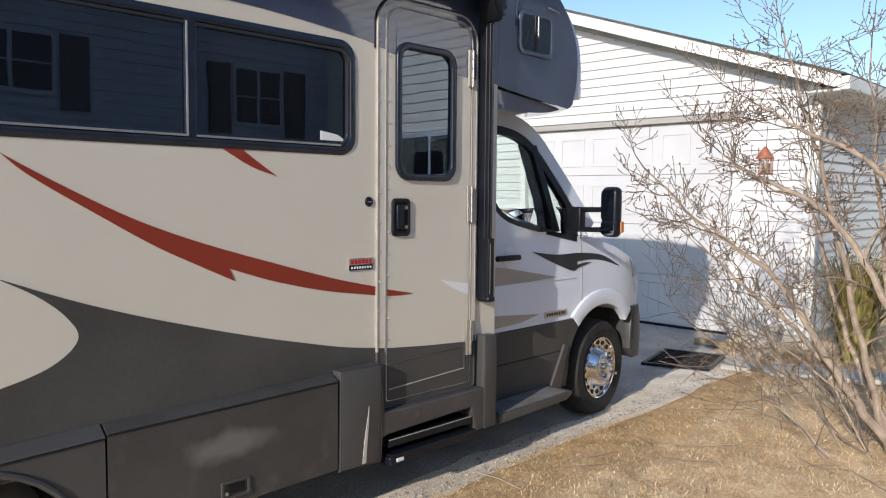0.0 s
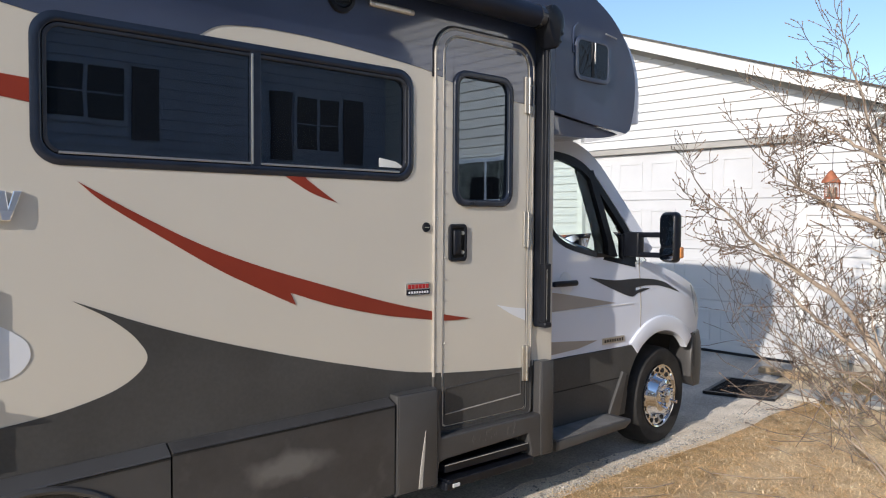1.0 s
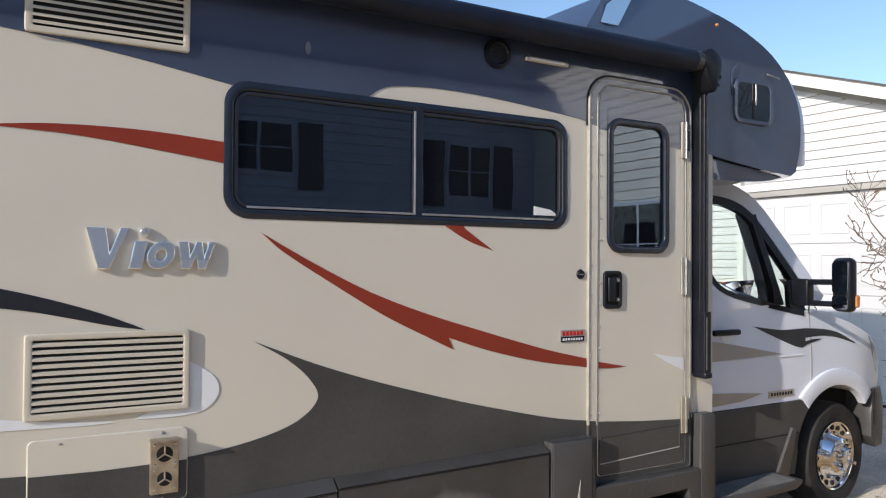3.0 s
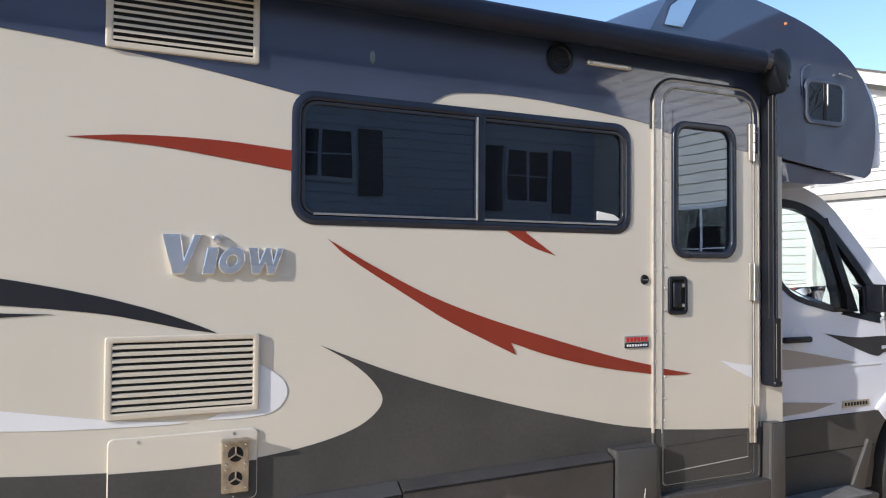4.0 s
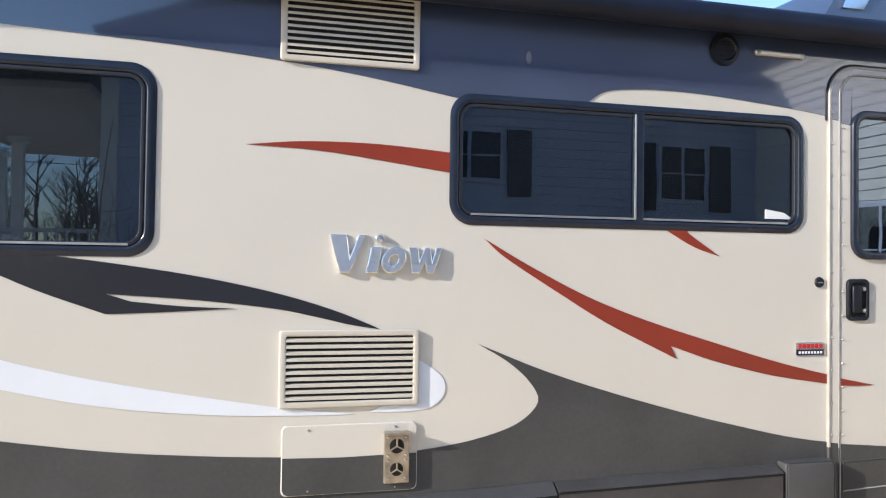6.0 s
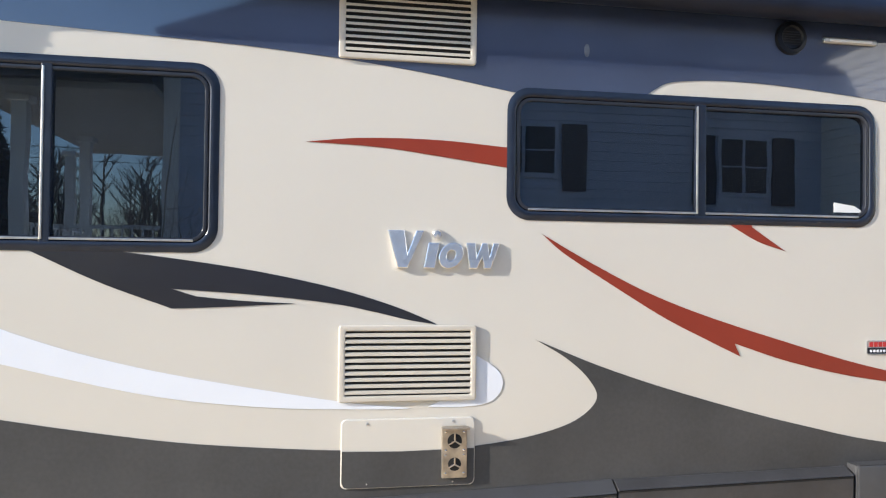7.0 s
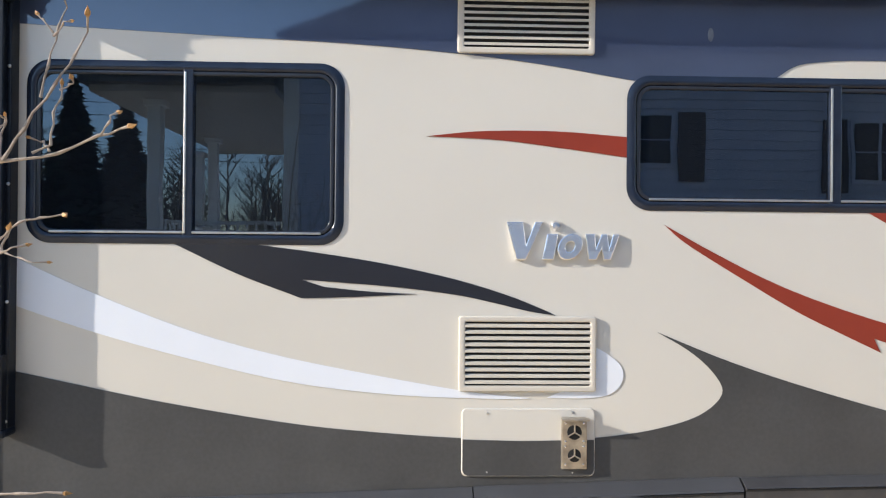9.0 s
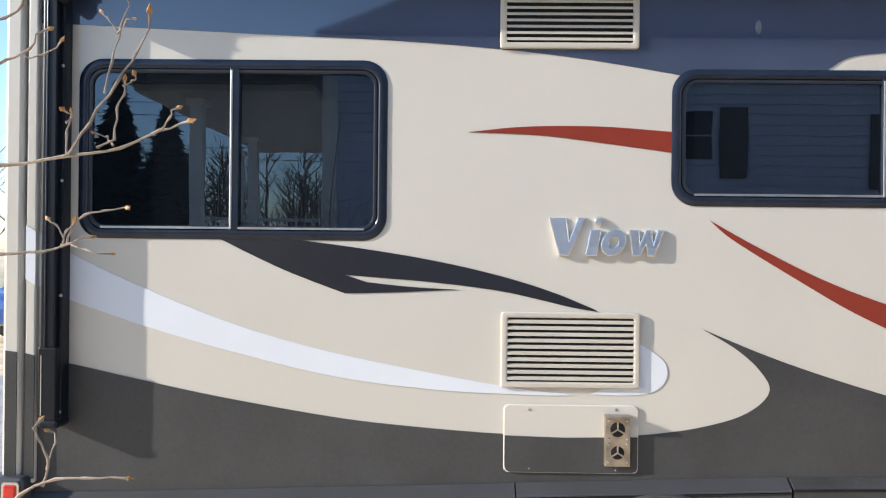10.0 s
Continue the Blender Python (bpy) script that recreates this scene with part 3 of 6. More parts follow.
part("port_hood", box(-0.141, -0.031, -0.060, -0.028, 0.997, 1.005, 0.002), M["steel"], port)
# port openings are flat near-black discs, shade put into the colour
for z, r in ((0.948, 0.029), (0.857, 0.026)):
    part("port_hole", lathe([(0.0, -0.0315), (r, -0.0315), (r, -0.03)], (-0.086, 0, z), 24), M["void"], port, "dark round port")
    for a in (90, 210, 330):
        part("port_spoke", tube([(-0.086, -0.034, z), (-0.086 + r * math.cos(radians(a)), -0.034, z + r * math.sin(radians(a)))], 0.0035, 6), M["steel"], port)
    for dx in (-0.036, 0.036):
        for dz in (-0.042, 0.042):
            part("port_screw", lathe([(0.0, -0.035), (0.004, -0.034), (0.0055, -0.03)], (-0.086 + dx, 0, z + dz * 0.85), 8), M["chrome"], port)
for x, z in ((-0.43, 1.018), (-0.09, 1.022), (-0.43, 0.786), (-0.09, 0.784)):
    part("hatch_screw", lathe([(0.0, -0.014), (0.005, -0.0125), (0.006, -0.009)], (x, 0, z), 8), M["alu"], hatch)


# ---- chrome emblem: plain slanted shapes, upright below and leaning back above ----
def emblem():
    def lean_back(v):
        return Vector((v.x, v.y + (0.11 * max(0.0, v.z - 1.662) if v.y < -0.010 else 0.0), v.z))

    def shape(outline, holes=()):
        return warp(plate(outline, -0.022, 0.0, holes=holes, bevel=0.004), lean_back, 0.0277, "z")

    def oval(rx, rz, n=22):
        return [(-0.107 + rx * math.cos(2 * math.pi * k / n) + 0.22 * rz * math.sin(2 * math.pi * k / n), 1.679 + rz * math.sin(2 * math.pi * k / n)) for k in range(n)]

    e = part("emblem", shape([(-0.360, 1.777), (-0.292, 1.777), (-0.281, 1.690), (-0.246, 1.777), (-0.213, 1.777), (-0.281, 1.627), (-0.322, 1.627)]), M["emblem"], rv,
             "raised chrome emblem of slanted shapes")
    part("emblem_bar", shape([(-0.198, 1.730), (-0.152, 1.730), (-0.172, 1.627), (-0.219, 1.627)]), M["emblem"], e)
    part("emblem_ring", shape(oval(0.050, 0.053), [oval(0.017, 0.020)]), M["emblem"], e)
    part("emblem_wedge", shape([(-0.046, 1.731), (-0.006, 1.731), (-0.002, 1.682), (0.020, 1.731), (0.044, 1.731), (0.050, 1.682), (0.066, 1.731), (0.094, 1.731),
                                (0.055, 1.627), (0.026, 1.627), (0.019, 1.670), (-0.001, 1.627), (-0.034, 1.627)]), M["emblem"], e)
    part("emblem_dot", lathe([(0, -0.020), (0.014, -0.018), (0.020, -0.010), (0.022, 0)], (-0.163, 0, 1.763), 18), M["emblem"], e, smooth=True)


emblem()

# ---- speaker, porch light, mark ----
spk = part("outdoor_speaker", lathe([(0.0, -0.012), (0.045, -0.014), (0.052, -0.022), (0.070, -0.018), (0.075, 0.002)], (1.388, 0, 2.645), 32), M["plastic"], rv, "round black outdoor speaker", smooth=True)
for k in range(6):
    part("speaker_rib", tube([(1.388 - 0.045, -0.016, 2.617 + k * 0.011), (1.388 + 0.045, -0.016, 2.617 + k * 0.011)], 0.0025, 5), M["plastic"], spk)
decal("worn_mark", [(0.457 + 0.012 * math.cos(a * 0.5236), 2.535 + 0.028 * math.sin(a * 0.5236)) for a in range(12)], mat("worn slate paint", (0.17, 0.18, 0.21), 0.4, vary=0.2, scale=30), wall, -0.0045, "pale worn mark", -0.001)
pl = part("porch_light", box(1.540, 1.805, -0.022, 0.0, 2.632, 2.660, 0.010, 3), M["alu"], rv, "slim metal porch light")
part("light_lens", box(1.565, 1.780, -0.024, -0.012, 2.638, 2.654, 0.006), M["wtrim"], pl)

# ---- awning ----
aw = part("awning", tube([(-2.26, -0.108, 2.752), (2.575, -0.108, 2.752)], 0.060, 28), M["awning"], rv, "rolled-up dark blue awning", smooth=True)
part("awning_rail", box(-2.26, 2.575, -0.06, 0.0, 2.745, 2.79, 0.006), M["awning"], aw)
for x0, x1, xh, zs, zf in ((2.692, 2.745, 2.672, 1.40, 1.035), (-2.340, -2.266, -2.295, 1.25, 0.935)):
    s = 1 if x0 > 0 else -1
    hd = part("awning_head", plate(curve([(xh - 0.07, 2.80), (xh, 2.825), (xh + 0.07, 2.785), (xh + 0.082, 2.72), (xh + 0.055, 2.65), (xh + 0.04, 2.60), (xh + 0.005, 2.60), (xh - 0.045, 2.68), (xh - 0.07, 2.80)])[:-1], -0.168, -0.060, bevel=0.022), M["plastic"], aw, "black awning end bracket", smooth=True)
    part("end_collar", tube([(xh - 0.105 * s, -0.108, 2.752), (xh - 0.065 * s, -0.108, 2.752)], 0.0635, 28), M["satin"], hd, smooth=True)
    arm = part("awning_arm", box(x0, x1, -0.062, 0.0, zf + 0.02, 2.74, 0.006), M["plastic"], aw, "black folded awning arm")
    part("arm_channel", box(x0 + 0.002, x1 - 0.016, -0.088, -0.058, zf + 0.3, 2.62, 0.005), M["plastic"], arm)
    part("arm_rib", box(x0 + 0.018, x0 + 0.026, -0.092, -0.084, zf + 0.3, 2.60, 0.002), M["rubber"], arm)
    part("arm_sleeve", box(x0 - 0.002, x1 - 0.004, -0.096, -0.055, zf + 0.03, zs, 0.006), M["plastic"], arm)
    part("sleeve_line", box(x0 + 0.010, x0 + 0.014, -0.0975, -0.09, zf + 0.05, zs - 0.03), M["alu"], arm)
    part("arm_foot", box(x0, x1 + 0.006, -0.10, -0.002, zf, zf + 0.034, 0.012), M["plastic"], arm)
    for z in (zf + 0.06, 1.45, 1.9, 2.35):
        part("arm_bolt", lathe([(0.0, -0.006), (0.006, -0.004), (0.007, 0)], (x1 - 0.006, -0.062, z), 8), M["alu"], arm)

# ---- rear corner trim and marker ----
part("corner_trim", box(-2.436, -2.392, -0.022, 0.05, 0.70, 2.80, 0.008), M["cream"], rv)
part("corner_trim", box(-2.522, -2.446, -0.030, 0.30, 0.70, 2.80, 0.016, 3), M["cream"], rv)
decal("lower_band", [(-2.4335, 0.72), (-2.3945, 0.72), (-2.3945, 1.208), (-2.4335, 1.218)], M["grey"], rv, -0.025, "dark grey painted band", -0.02)
decal("lower_band", [(-2.506, 0.72), (-2.460, 0.72), (-2.460, 1.222), (-2.506, 1.228)], M["grey"], rv, -0.033, "dark grey painted band", -0.028)
decal("white_swoosh", [(-2.4335, 1.512), (-2.3945, 1.488), (-2.3945, 1.702), (-2.4335, 1.727)], M["white"], rv, -0.025, "", -0.02)
rb = part("rear_bumper", box(-2.56, -2.405, -0.075, WIDE + 0.05, 0.42, 0.735, 0.02, 3), M["skirt"], rv, "grey rear bumper")
part("marker_lamp", box(-2.478, -2.425, -0.092, -0.07, 0.62, 0.712, 0.01, 3), M["redlens"], rb, "red side marker lamp")
part("lamp_rim", ring(rr(-2.486, -2.417, 0.612, 0.722, 0.014), rr(-2.476, -2.427, 0.622, 0.712, 0.01), -0.084, -0.06), M["chrome"], rb)

# ---- skirt: proud lower panels with a sloped ledge ----
def skirt_panel(x0, x1, zt, z0=0.31, label="", arch=None, material="skirt", slope=0.035, drop=0.044):
    """A lower panel with a bevelled shoulder; an arch cuts a wheel opening out of it."""
    low = [(x0, z0), (x1, z0)]
    if arch:
        cx, cz, r = arch
        low = [(x0, z0)] + [(cx + r * math.cos(radians(a)), z0 + cz * math.sin(radians(a))) for a in range(180, -1, -12)] + [(x1, z0)]
    def rise(v):
        return Vector((v.x, v.y, v.z + slope * (v.x - (x0 + x1) / 2)))
    body = part("skirt_panel", warp(plate(low + [(x1, zt - drop - 0.001), (x0, zt - drop - 0.001)], -0.062, 0.0), rise, 9), M[material], rv, label or "weathered dark grey lower panel")
    part("shoulder", warp(plate([(-0.060, zt - drop), (-0.066, zt - drop + 0.003), (-0.063, zt - 0.80 * drop), (-0.010, zt), (0.0, zt), (0.0, zt - drop)], x0, x1, "x"), rise, 9), M[material], body)
    part("panel_gap", warp(box(x0, x1, -0.0635, -0.060, zt - drop - 0.009, zt - drop - 0.0015), rise, 9), M["void"], body)
    return body


skirt_panel(-2.41, -0.487, 0.692, 0.30)
fender = skirt_panel(-0.482, 0.579, 0.747, 0.32, arch=(0.09, 0.365, 0.40))
part("arch_lip", tube([(0.09 + 0.41 * math.cos(radians(a)), -0.066, 0.32 + 0.378 * math.sin(radians(a))) for a in range(0, 181, 10)], 0.014, 8), M["skirt"], fender, smooth=True)
locker = skirt_panel(0.588, 1.660, 0.772, 0.315, "grey storage locker door with a pale rubbed patch", material="locker", slope=0.018, drop=0.030)
lh = part("locker_latch", ring(rr(1.047, 1.187, 0.345, 0.425, 0.012), rr(1.062, 1.172, 0.357, 0.413, 0.008), -0.070, -0.058, bevel=0.003), M["skirt"], locker)
part("latch_paddle", box(1.08, 1.16, -0.068, -0.06, 0.366, 0.405, 0.004), M["plastic"], lh)
part("latch_lock", lathe([(0, -0.012), (0.008, -0.01), (0.009, 0)], (1.072, -0.06, 0.37), 10), M["alu"], lh)
scuffed = mat("scuffed grey", (0.086, 0.085, 0.084), 0.48, vary=0.2, scale=14, color2=(0.074, 0.072, 0.071))

# step well under the entry door
well = part("step_surround", plate([(1.668, 0.305), (1.93, 0.295), (1.945, 0.415), (1.985, 0.425), (2.60, 0.445), (2.635, 0.30), (2.80, 0.30), (2.81, 0.835), (2.70, 0.84), (2.695, 0.545),
                                   (1.956, 0.545), (1.925, 0.80), (1.675, 0.795)], -0.064, 0.0, bevel=0.010), M["skirt"], rv, "grey moulded step surround, scuffed")
part("surround_rib", box(2.698, 2.800, -0.074, -0.06, 0.30, 0.842, 0.012, 3), M["skirt"], well, smooth=True)
part("surround_post", box(1.672, 1.925, -0.074, -0.06, 0.31, 0.800, 0.012, 3), M["skirt"], well, smooth=True)
decal("paint_scrape", curve([(1.80, 0.32), (1.815, 0.45), (1.835, 0.56), (1.842, 0.60), (1.838, 0.50), (1.828, 0.40), (1.822, 0.32)], 4), M["paver"], well, -0.077, "long pale scrape", -0.073)
rng = random.Random(4)
for i in range(26):
    x, z = 2.16 + rng.random() * 0.36, 0.462 + rng.random() * 0.06
    w_ = 0.002 + 0.004 * rng.random()
    decal("paint_chip", [(x, z), (x + w_, z + 0.002), (x + w_ * 0.8, z + 0.022 * rng.random() + 0.006), (x - 0.001, z + 0.010)],
          scuffed, well, -0.0655, "", -0.063)
st = part("folding_step", box(1.985, 2.605, -0.060, 0.35, 0.352, 0.392, 0.004), M["plastic"], rv, "folded black metal entry step")
part("step_tread", box(1.975, 2.612, -0.095, 0.30, 0.280, 0.325, 0.006), M["plastic"], st)
part("tread_edge", box(1.985, 2.60, -0.063, -0.058, 0.390, 0.3935), M["gtrim"], st)
part("step_side", box(1.960, 2.02, -0.10, 0.02, 0.272, 0.318, 0.01), M["plastic"], st)
part("step_tag", box(2.0, 2.05, -0.104, -0.098, 0.285, 0.305, 0.004), M["wtrim"], st)
# plain box, its shade put into the near-black colour
part("house_chassis", box(-2.3, 2.8, 0.12, WIDE - 0.1, 0.36, 0.62), M["void"], rv, "underside in near-black for its shade")

# ---- cab-over nose ----
NOSE = curve([(2.86, 2.275), (3.2, 2.235), (3.575, 2.205)], 4) + curve([(3.63, 2.235), (3.68, 2.40), (3.675, 2.60), (3.58, 2.765), (3.40, 2.921), (3.15, 3.035), (2.919, 3.10), (2.6, 3.155), (2.25, 3.15)], 5) \
    + [(2.06, 3.05), (1.93, 2.86), (1.90, 2.834), (2.862, 2.834)]


def nose_shape(v):
    t = max(0.0, v.x - 3.15) / 0.5
    u = (v.y - WIDE / 2) / (WIDE / 2)
    k = max(0.0, v.z - 2.75) / 0.4
    return Vector((v.x + 0.30 * (1 - u ** 4) * max(0.0, min(1.0, t)), WIDE / 2 + (v.y - WIDE / 2) * (1 - 0.02 * t * t - 0.03 * k * k), v.z + 0.03 * (1 - u * u) * (k > 0)))


b = plate(NOSE, -0.004, WIDE + 0.004)
bmesh.ops.bevel(b, geom=[e for e in b.edges if len(e.link_faces) == 2 and e.calc_face_angle(0) > 1.2 and abs(e.verts[0].co.y - e.verts[1].co.y) < 0.001],
                offset=0.02, segments=3, affect="EDGES", profile=0.5)
nose = part("cabover", warp(b, nose_shape, 0.095, "y"), M["navy"], rv, "slate blue cab-over nose with a rounded front", smooth=True)
cw = part("cabover_window", ring(rr(3.035, 3.372, 2.487, 2.752, 0.055), rr(3.062, 3.345, 2.514, 2.725, 0.035), -0.012, -0.002, bevel=0.004), M["navy"], nose, "small sliding window with a slate rim", smooth=True)
# near-black plate in place of the unlit room behind the pane
part("window_backing", plate(rr(3.06, 3.347, 2.512, 2.727, 0.035), -0.0055, -0.0042), M["void"], cw)
part("pane", plate(rr(3.06, 3.347, 2.512, 2.727, 0.035), -0.010, -0.006), M["tinted"], cw)
part("centre_bar", box(3.185, 3.212, -0.014, -0.006, 2.515, 2.725, 0.003), M["plastic"], cw)
part("bright_strip", box(3.212, 3.222, -0.016, -0.010, 2.60, 2.725, 0.002), M["alu"], cw)
part("seam_rib", tube(curve([(3.02, -0.006, 2.64), (3.02, -0.006, 2.78), (3.06, -0.006, 2.82)], 4), 0.005, 6), M["navy"], nose)
part("seam_rib", tube([(3.33, -0.004, 2.80), (3.44, -0.004, 2.787)], 0.005, 6), M["alu"], nose)
part("clearance_lamp", lathe([(0, -0.010), (0.007, -0.007), (0.009, 0.004)], (2.895, 0, 3.03), 12), M["amber"], nose)
part("lower_lip", plate(curve([(2.87, 2.268), (3.1, 2.240), (3.40, 2.212), (3.50, 2.196), (3.38, 2.168), (3.18, 2.150), (2.87, 2.145)], 4), 0.022, WIDE - 0.022, bevel=0.008), M["navy"], nose, smooth=True)
front = curve([(3.665, 2.27), (3.678, 2.33), (3.687, 2.40), (3.681, 2.60), (3.586, 2.770), (3.42, 2.915)], 5)
# strip of the front cap; pale paint stands in for its reflection
part("front_cap", plate(front + [(x + 0.075 - 0.05 * i / len(front), z + 0.012) for i, (x, z) in enumerate(front)][::-1], 0.035, 0.30, bevel=0.01), M["cab"], nose, "front cap strip, its reflection painted in pale", smooth=True)
part("fairing_opening", plate([(2.02, 2.90), (2.06, 3.0), (2.22, 3.12), (2.27, 3.12), (2.14, 2.90)], -0.0075, 0.01), M["chrome"], nose, "bright curved fairing edge")
ac = part("roof_unit", box(0.95, 1.55, 0.75, 1.45, 2.83, 3.10, 0.07, 3), M["plastic"], rv, "dark low roof-top unit", smooth=True)
part("roof_vent", box(-0.5, -0.1, 0.55, 0.95, 2.83, 2.93, 0.03, 3), M["plastic"], rv, smooth=True)

# ---- cab ----
CY = 0.16
CYF = WIDE - 0.14


def cab_shape(v):
    """Rounds the cab: narrower at the nose and above the belt line."""
    y = v.y
    mid = (CY + CYF) / 2
    s = (y - mid) / (mid - CY)
    pull = 0.28 * max(0.0, v.x - 4.45) ** 2 * 1.3 + 0.20 * max(0.0, v.z - 1.35) + 0.03 * max(0.0, (v.z - 1.0) / 0.4) ** 2 * (v.z < 1.4)
    x = v.x + (0.16 * (1 - s * s) if v.x > 4.7 else 0.0)
    return Vector((x, y - s * pull, v.z))


AR = (4.25, 0.42, 0.43)
arch = [(AR[0] + AR[2] * math.cos(radians(a)), AR[1] + AR[2] * math.sin(radians(a))) for a in range(170, 9, -10)]
prof = [(2.86, 0.78), (3.79, 0.785)] + [p for p in arch if p[1] > 0.79] + [(4.70, 0.79), (4.80, 0.79), (4.85, 0.93), (4.80, 1.06), (4.69, 1.165), (4.42, 1.27), (4.19, 1.335), (4.06, 1.36), (3.90, 1.335), (3.475, 1.425), (3.20, 1.49), (3.08, 1.59), (2.86, 1.60)]
cabpart = part("cab_body", warp(plate(prof, CY, CYF), cab_shape, 0.11, "xyz"), M["cab"], rv, "white van cab body", smooth=True)
lowp = [(2.86, 0.32), (3.80, 0.32), (3.83, 0.46)] + [p for p in arch if 0.46 < p[1] < 0.80 and p[0] < 4.2] + [(3.79, 0.782), (2.86, 0.777)]
cl = part("cab_lower", warp(plate(lowp, CY - 0.012, CYF + 0.012), cab_shape, 0.15, "xz"), M["grey"], rv, "dark grey lower cab panels")
bump = [(4.665, 0.62), (4.665, 0.46), (4.75, 0.37), (4.90, 0.36), (4.94, 0.50), (4.93, 0.70), (4.86, 0.80), (4.70, 0.80)]
bp = part("front_bumper", warp(plate(bump, CY - 0.015, CYF + 0.015, bevel=0.02), cab_shape, 0.11, "xyz"), M["skirt"], rv, "dark grey front bumper", smooth=True)
outer = [(AR[0] + 0.545 * math.cos(radians(a)), AR[1] + 0.545 * math.sin(radians(a))) for a in range(136, 38, -6)]
inner = [(AR[0] + 0.43 * math.cos(radians(a)), AR[1] + 0.43 * math.sin(radians(a))) for a in range(40, 137, 6)]
part("fender_flare", warp(plate(outer + inner, CY - 0.020, CY + 0.04, bevel=0.014), cab_shape, 0.15, "x"), M["cab"], cabpart, "white flared wheel arch", smooth=True)
# near-black boxes stand in for the unlit wheel well
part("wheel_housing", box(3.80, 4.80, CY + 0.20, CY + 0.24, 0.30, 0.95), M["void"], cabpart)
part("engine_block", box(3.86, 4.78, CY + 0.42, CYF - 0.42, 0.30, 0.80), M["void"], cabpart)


def strip(name, pts, material, d=-0.004, parent=cabpart, label="", th=0.006):
    return part(name, warp(plate(pts, CY + d, CY + d + th), cab_shape, 0.12, "xz"), material, parent, label)


# cab side graphics
strip("black_swoosh", [(x, z - 0.072) for x, z in curve([(3.43, 1.345), (3.7, 1.315), (3.98, 1.315), (4.25, 1.285), (4.47, 1.20)], 5) + curve([(4.47, 1.195), (4.25, 1.248), (4.08, 1.262), (3.93, 1.255)], 5)
      + curve([(3.93, 1.232), (4.02, 1.243), (4.1, 1.242)], 4) + curve([(4.1, 1.24), (3.95, 1.212), (3.87, 1.195), (3.66, 1.26), (3.43, 1.345)], 5)[:-1]], M["black"])
strip("taupe_swoosh", curve([(2.88, 1.20), (3.1, 1.19), (3.7, 1.09)], 5) + [(3.45, 1.083), (2.88, 1.075)], M["taupe"])
strip("taupe_swoosh", curve([(2.88, 0.90), (3.1, 0.885), (3.5, 0.855)], 5) + [(3.3, 0.82), (2.88, 0.80)], M["taupe"])
nb = strip("name_plate", [(3.555, 0.818), (3.80, 0.822), (3.795, 0.862), (3.555, 0.860)], M["alu"], -0.006, label="small silver name plate")
for i in range(8):
    strip("plate_bar", [(3.575 + i * 0.027, 0.83), (3.59 + i * 0.027, 0.83), (3.59 + i * 0.027, 0.85), (3.575 + i * 0.027, 0.85)], M["plastic"], -0.008, nb)
for x in (2.885, 3.985):
    strip("door_gap", [(x, 0.80), (x + 0.008, 0.80), (x + 0.008, 1.42), (x, 1.42)], M["gtrim"], -0.0025)
strip("door_crease", [(2.89, 1.068), (3.9, 1.070), (3.9, 1.078), (2.89, 1.076)], M["white"], -0.0055)
hcup = strip("handle_cup", [(3.19 + 0.062 * math.cos(a / 8 * math.pi), 1.245 + 0.075 * math.sin(a / 8 * math.pi)) for a in range(16)], M["white"], -0.003)
part("cab_handle", box(3.02, 3.255, CY - 0.045, CY - 0.012, 1.232, 1.268, 0.014, 3), M["plastic"], cabpart, "black cab door handle", smooth=True)
strip("lower_seam", [(2.88, 0.567), (3.83, 0.575), (3.83, 0.582), (2.88, 0.574)], M["void"], -0.0145, cl)
strip("bumper_trim", [(4.69, 0.56), (4.73, 0.53), (4.76, 0.76), (4.72, 0.79)], M["plastic"], -0.02, bp)
rs = part("running_board", plate([(2.86, 0.285), (3.54, 0.305), (3.60, 0.335), (3.60, 0.358), (2.86, 0.345)], -0.05, CY + 0.1, bevel=0.012), M["skirt"], rv, "grey running board under the cab door", smooth=True)
part("board_tread", warp(box(2.88, 3.55, -0.035, CY - 0.02, 0.352, 0.358), lambda v: Vector((v.x, v.y, v.z + 0.0175 * (v.x - 3.3))), 9), mat("light grey tread", (0.20, 0.195, 0.19), 0.6, vary=0.15, scale=12, bump=0.2, bscale=80), rs)
part("board_end", plate([(3.60, 0.34), (3.72, 0.32), (3.80, 0.60), (3.755, 0.62)], CY - 0.032, CY + 0.02, bevel=0.010), M["skirt"], rs, smooth=True)
part("head_lamp", warp(plate(curve([(4.66, 1.165), (4.76, 1.09), (4.815, 0.95), (4.79, 0.90), (4.735, 0.98), (4.66, 1.165)], 5)[:-1], CY - 0.01, CY + 0.08, bevel=0.01), cab_shape, 0.1, "x"), M["clear"], cabpart, "clear headlamp")
part("fog_lamp", box(4.965, 5.02, CY + 0.25, CY + 0.40, 0.40, 0.50, 0.01), M["chrome"], bp)

# greenhouse: roof, pillars, glass; pillars lean in with the glass
BELT = [(2.86, 1.57), (3.10, 1.555), (3.40, 1.50), (3.55, 1.47), (4.06, 1.475)]


def pillar(name, pts, w, d0=0.0, d1=0.05, material="cab", parent=None):
    """A bar along points of the side, on both flanks."""
    P = [Vector(p) for p in pts]
    left, right = [], []
    for i, p in enumerate(P):
        t = (P[min(i + 1, len(P) - 1)] - P[max(0, i - 1)]).normalized()
        n = Vector((-t.y, t.x)) * w / 2
        left.append(tuple(p + n))
        right.append(tuple(p - n))
    for a, c in ((CY + d0, CY + d1), (CYF - d0, CYF - d1)):
        part(name, warp(plate(left + right[::-1], a, c), cab_shape, 0.1, "xz"), M[material], parent or cabpart, smooth=True)


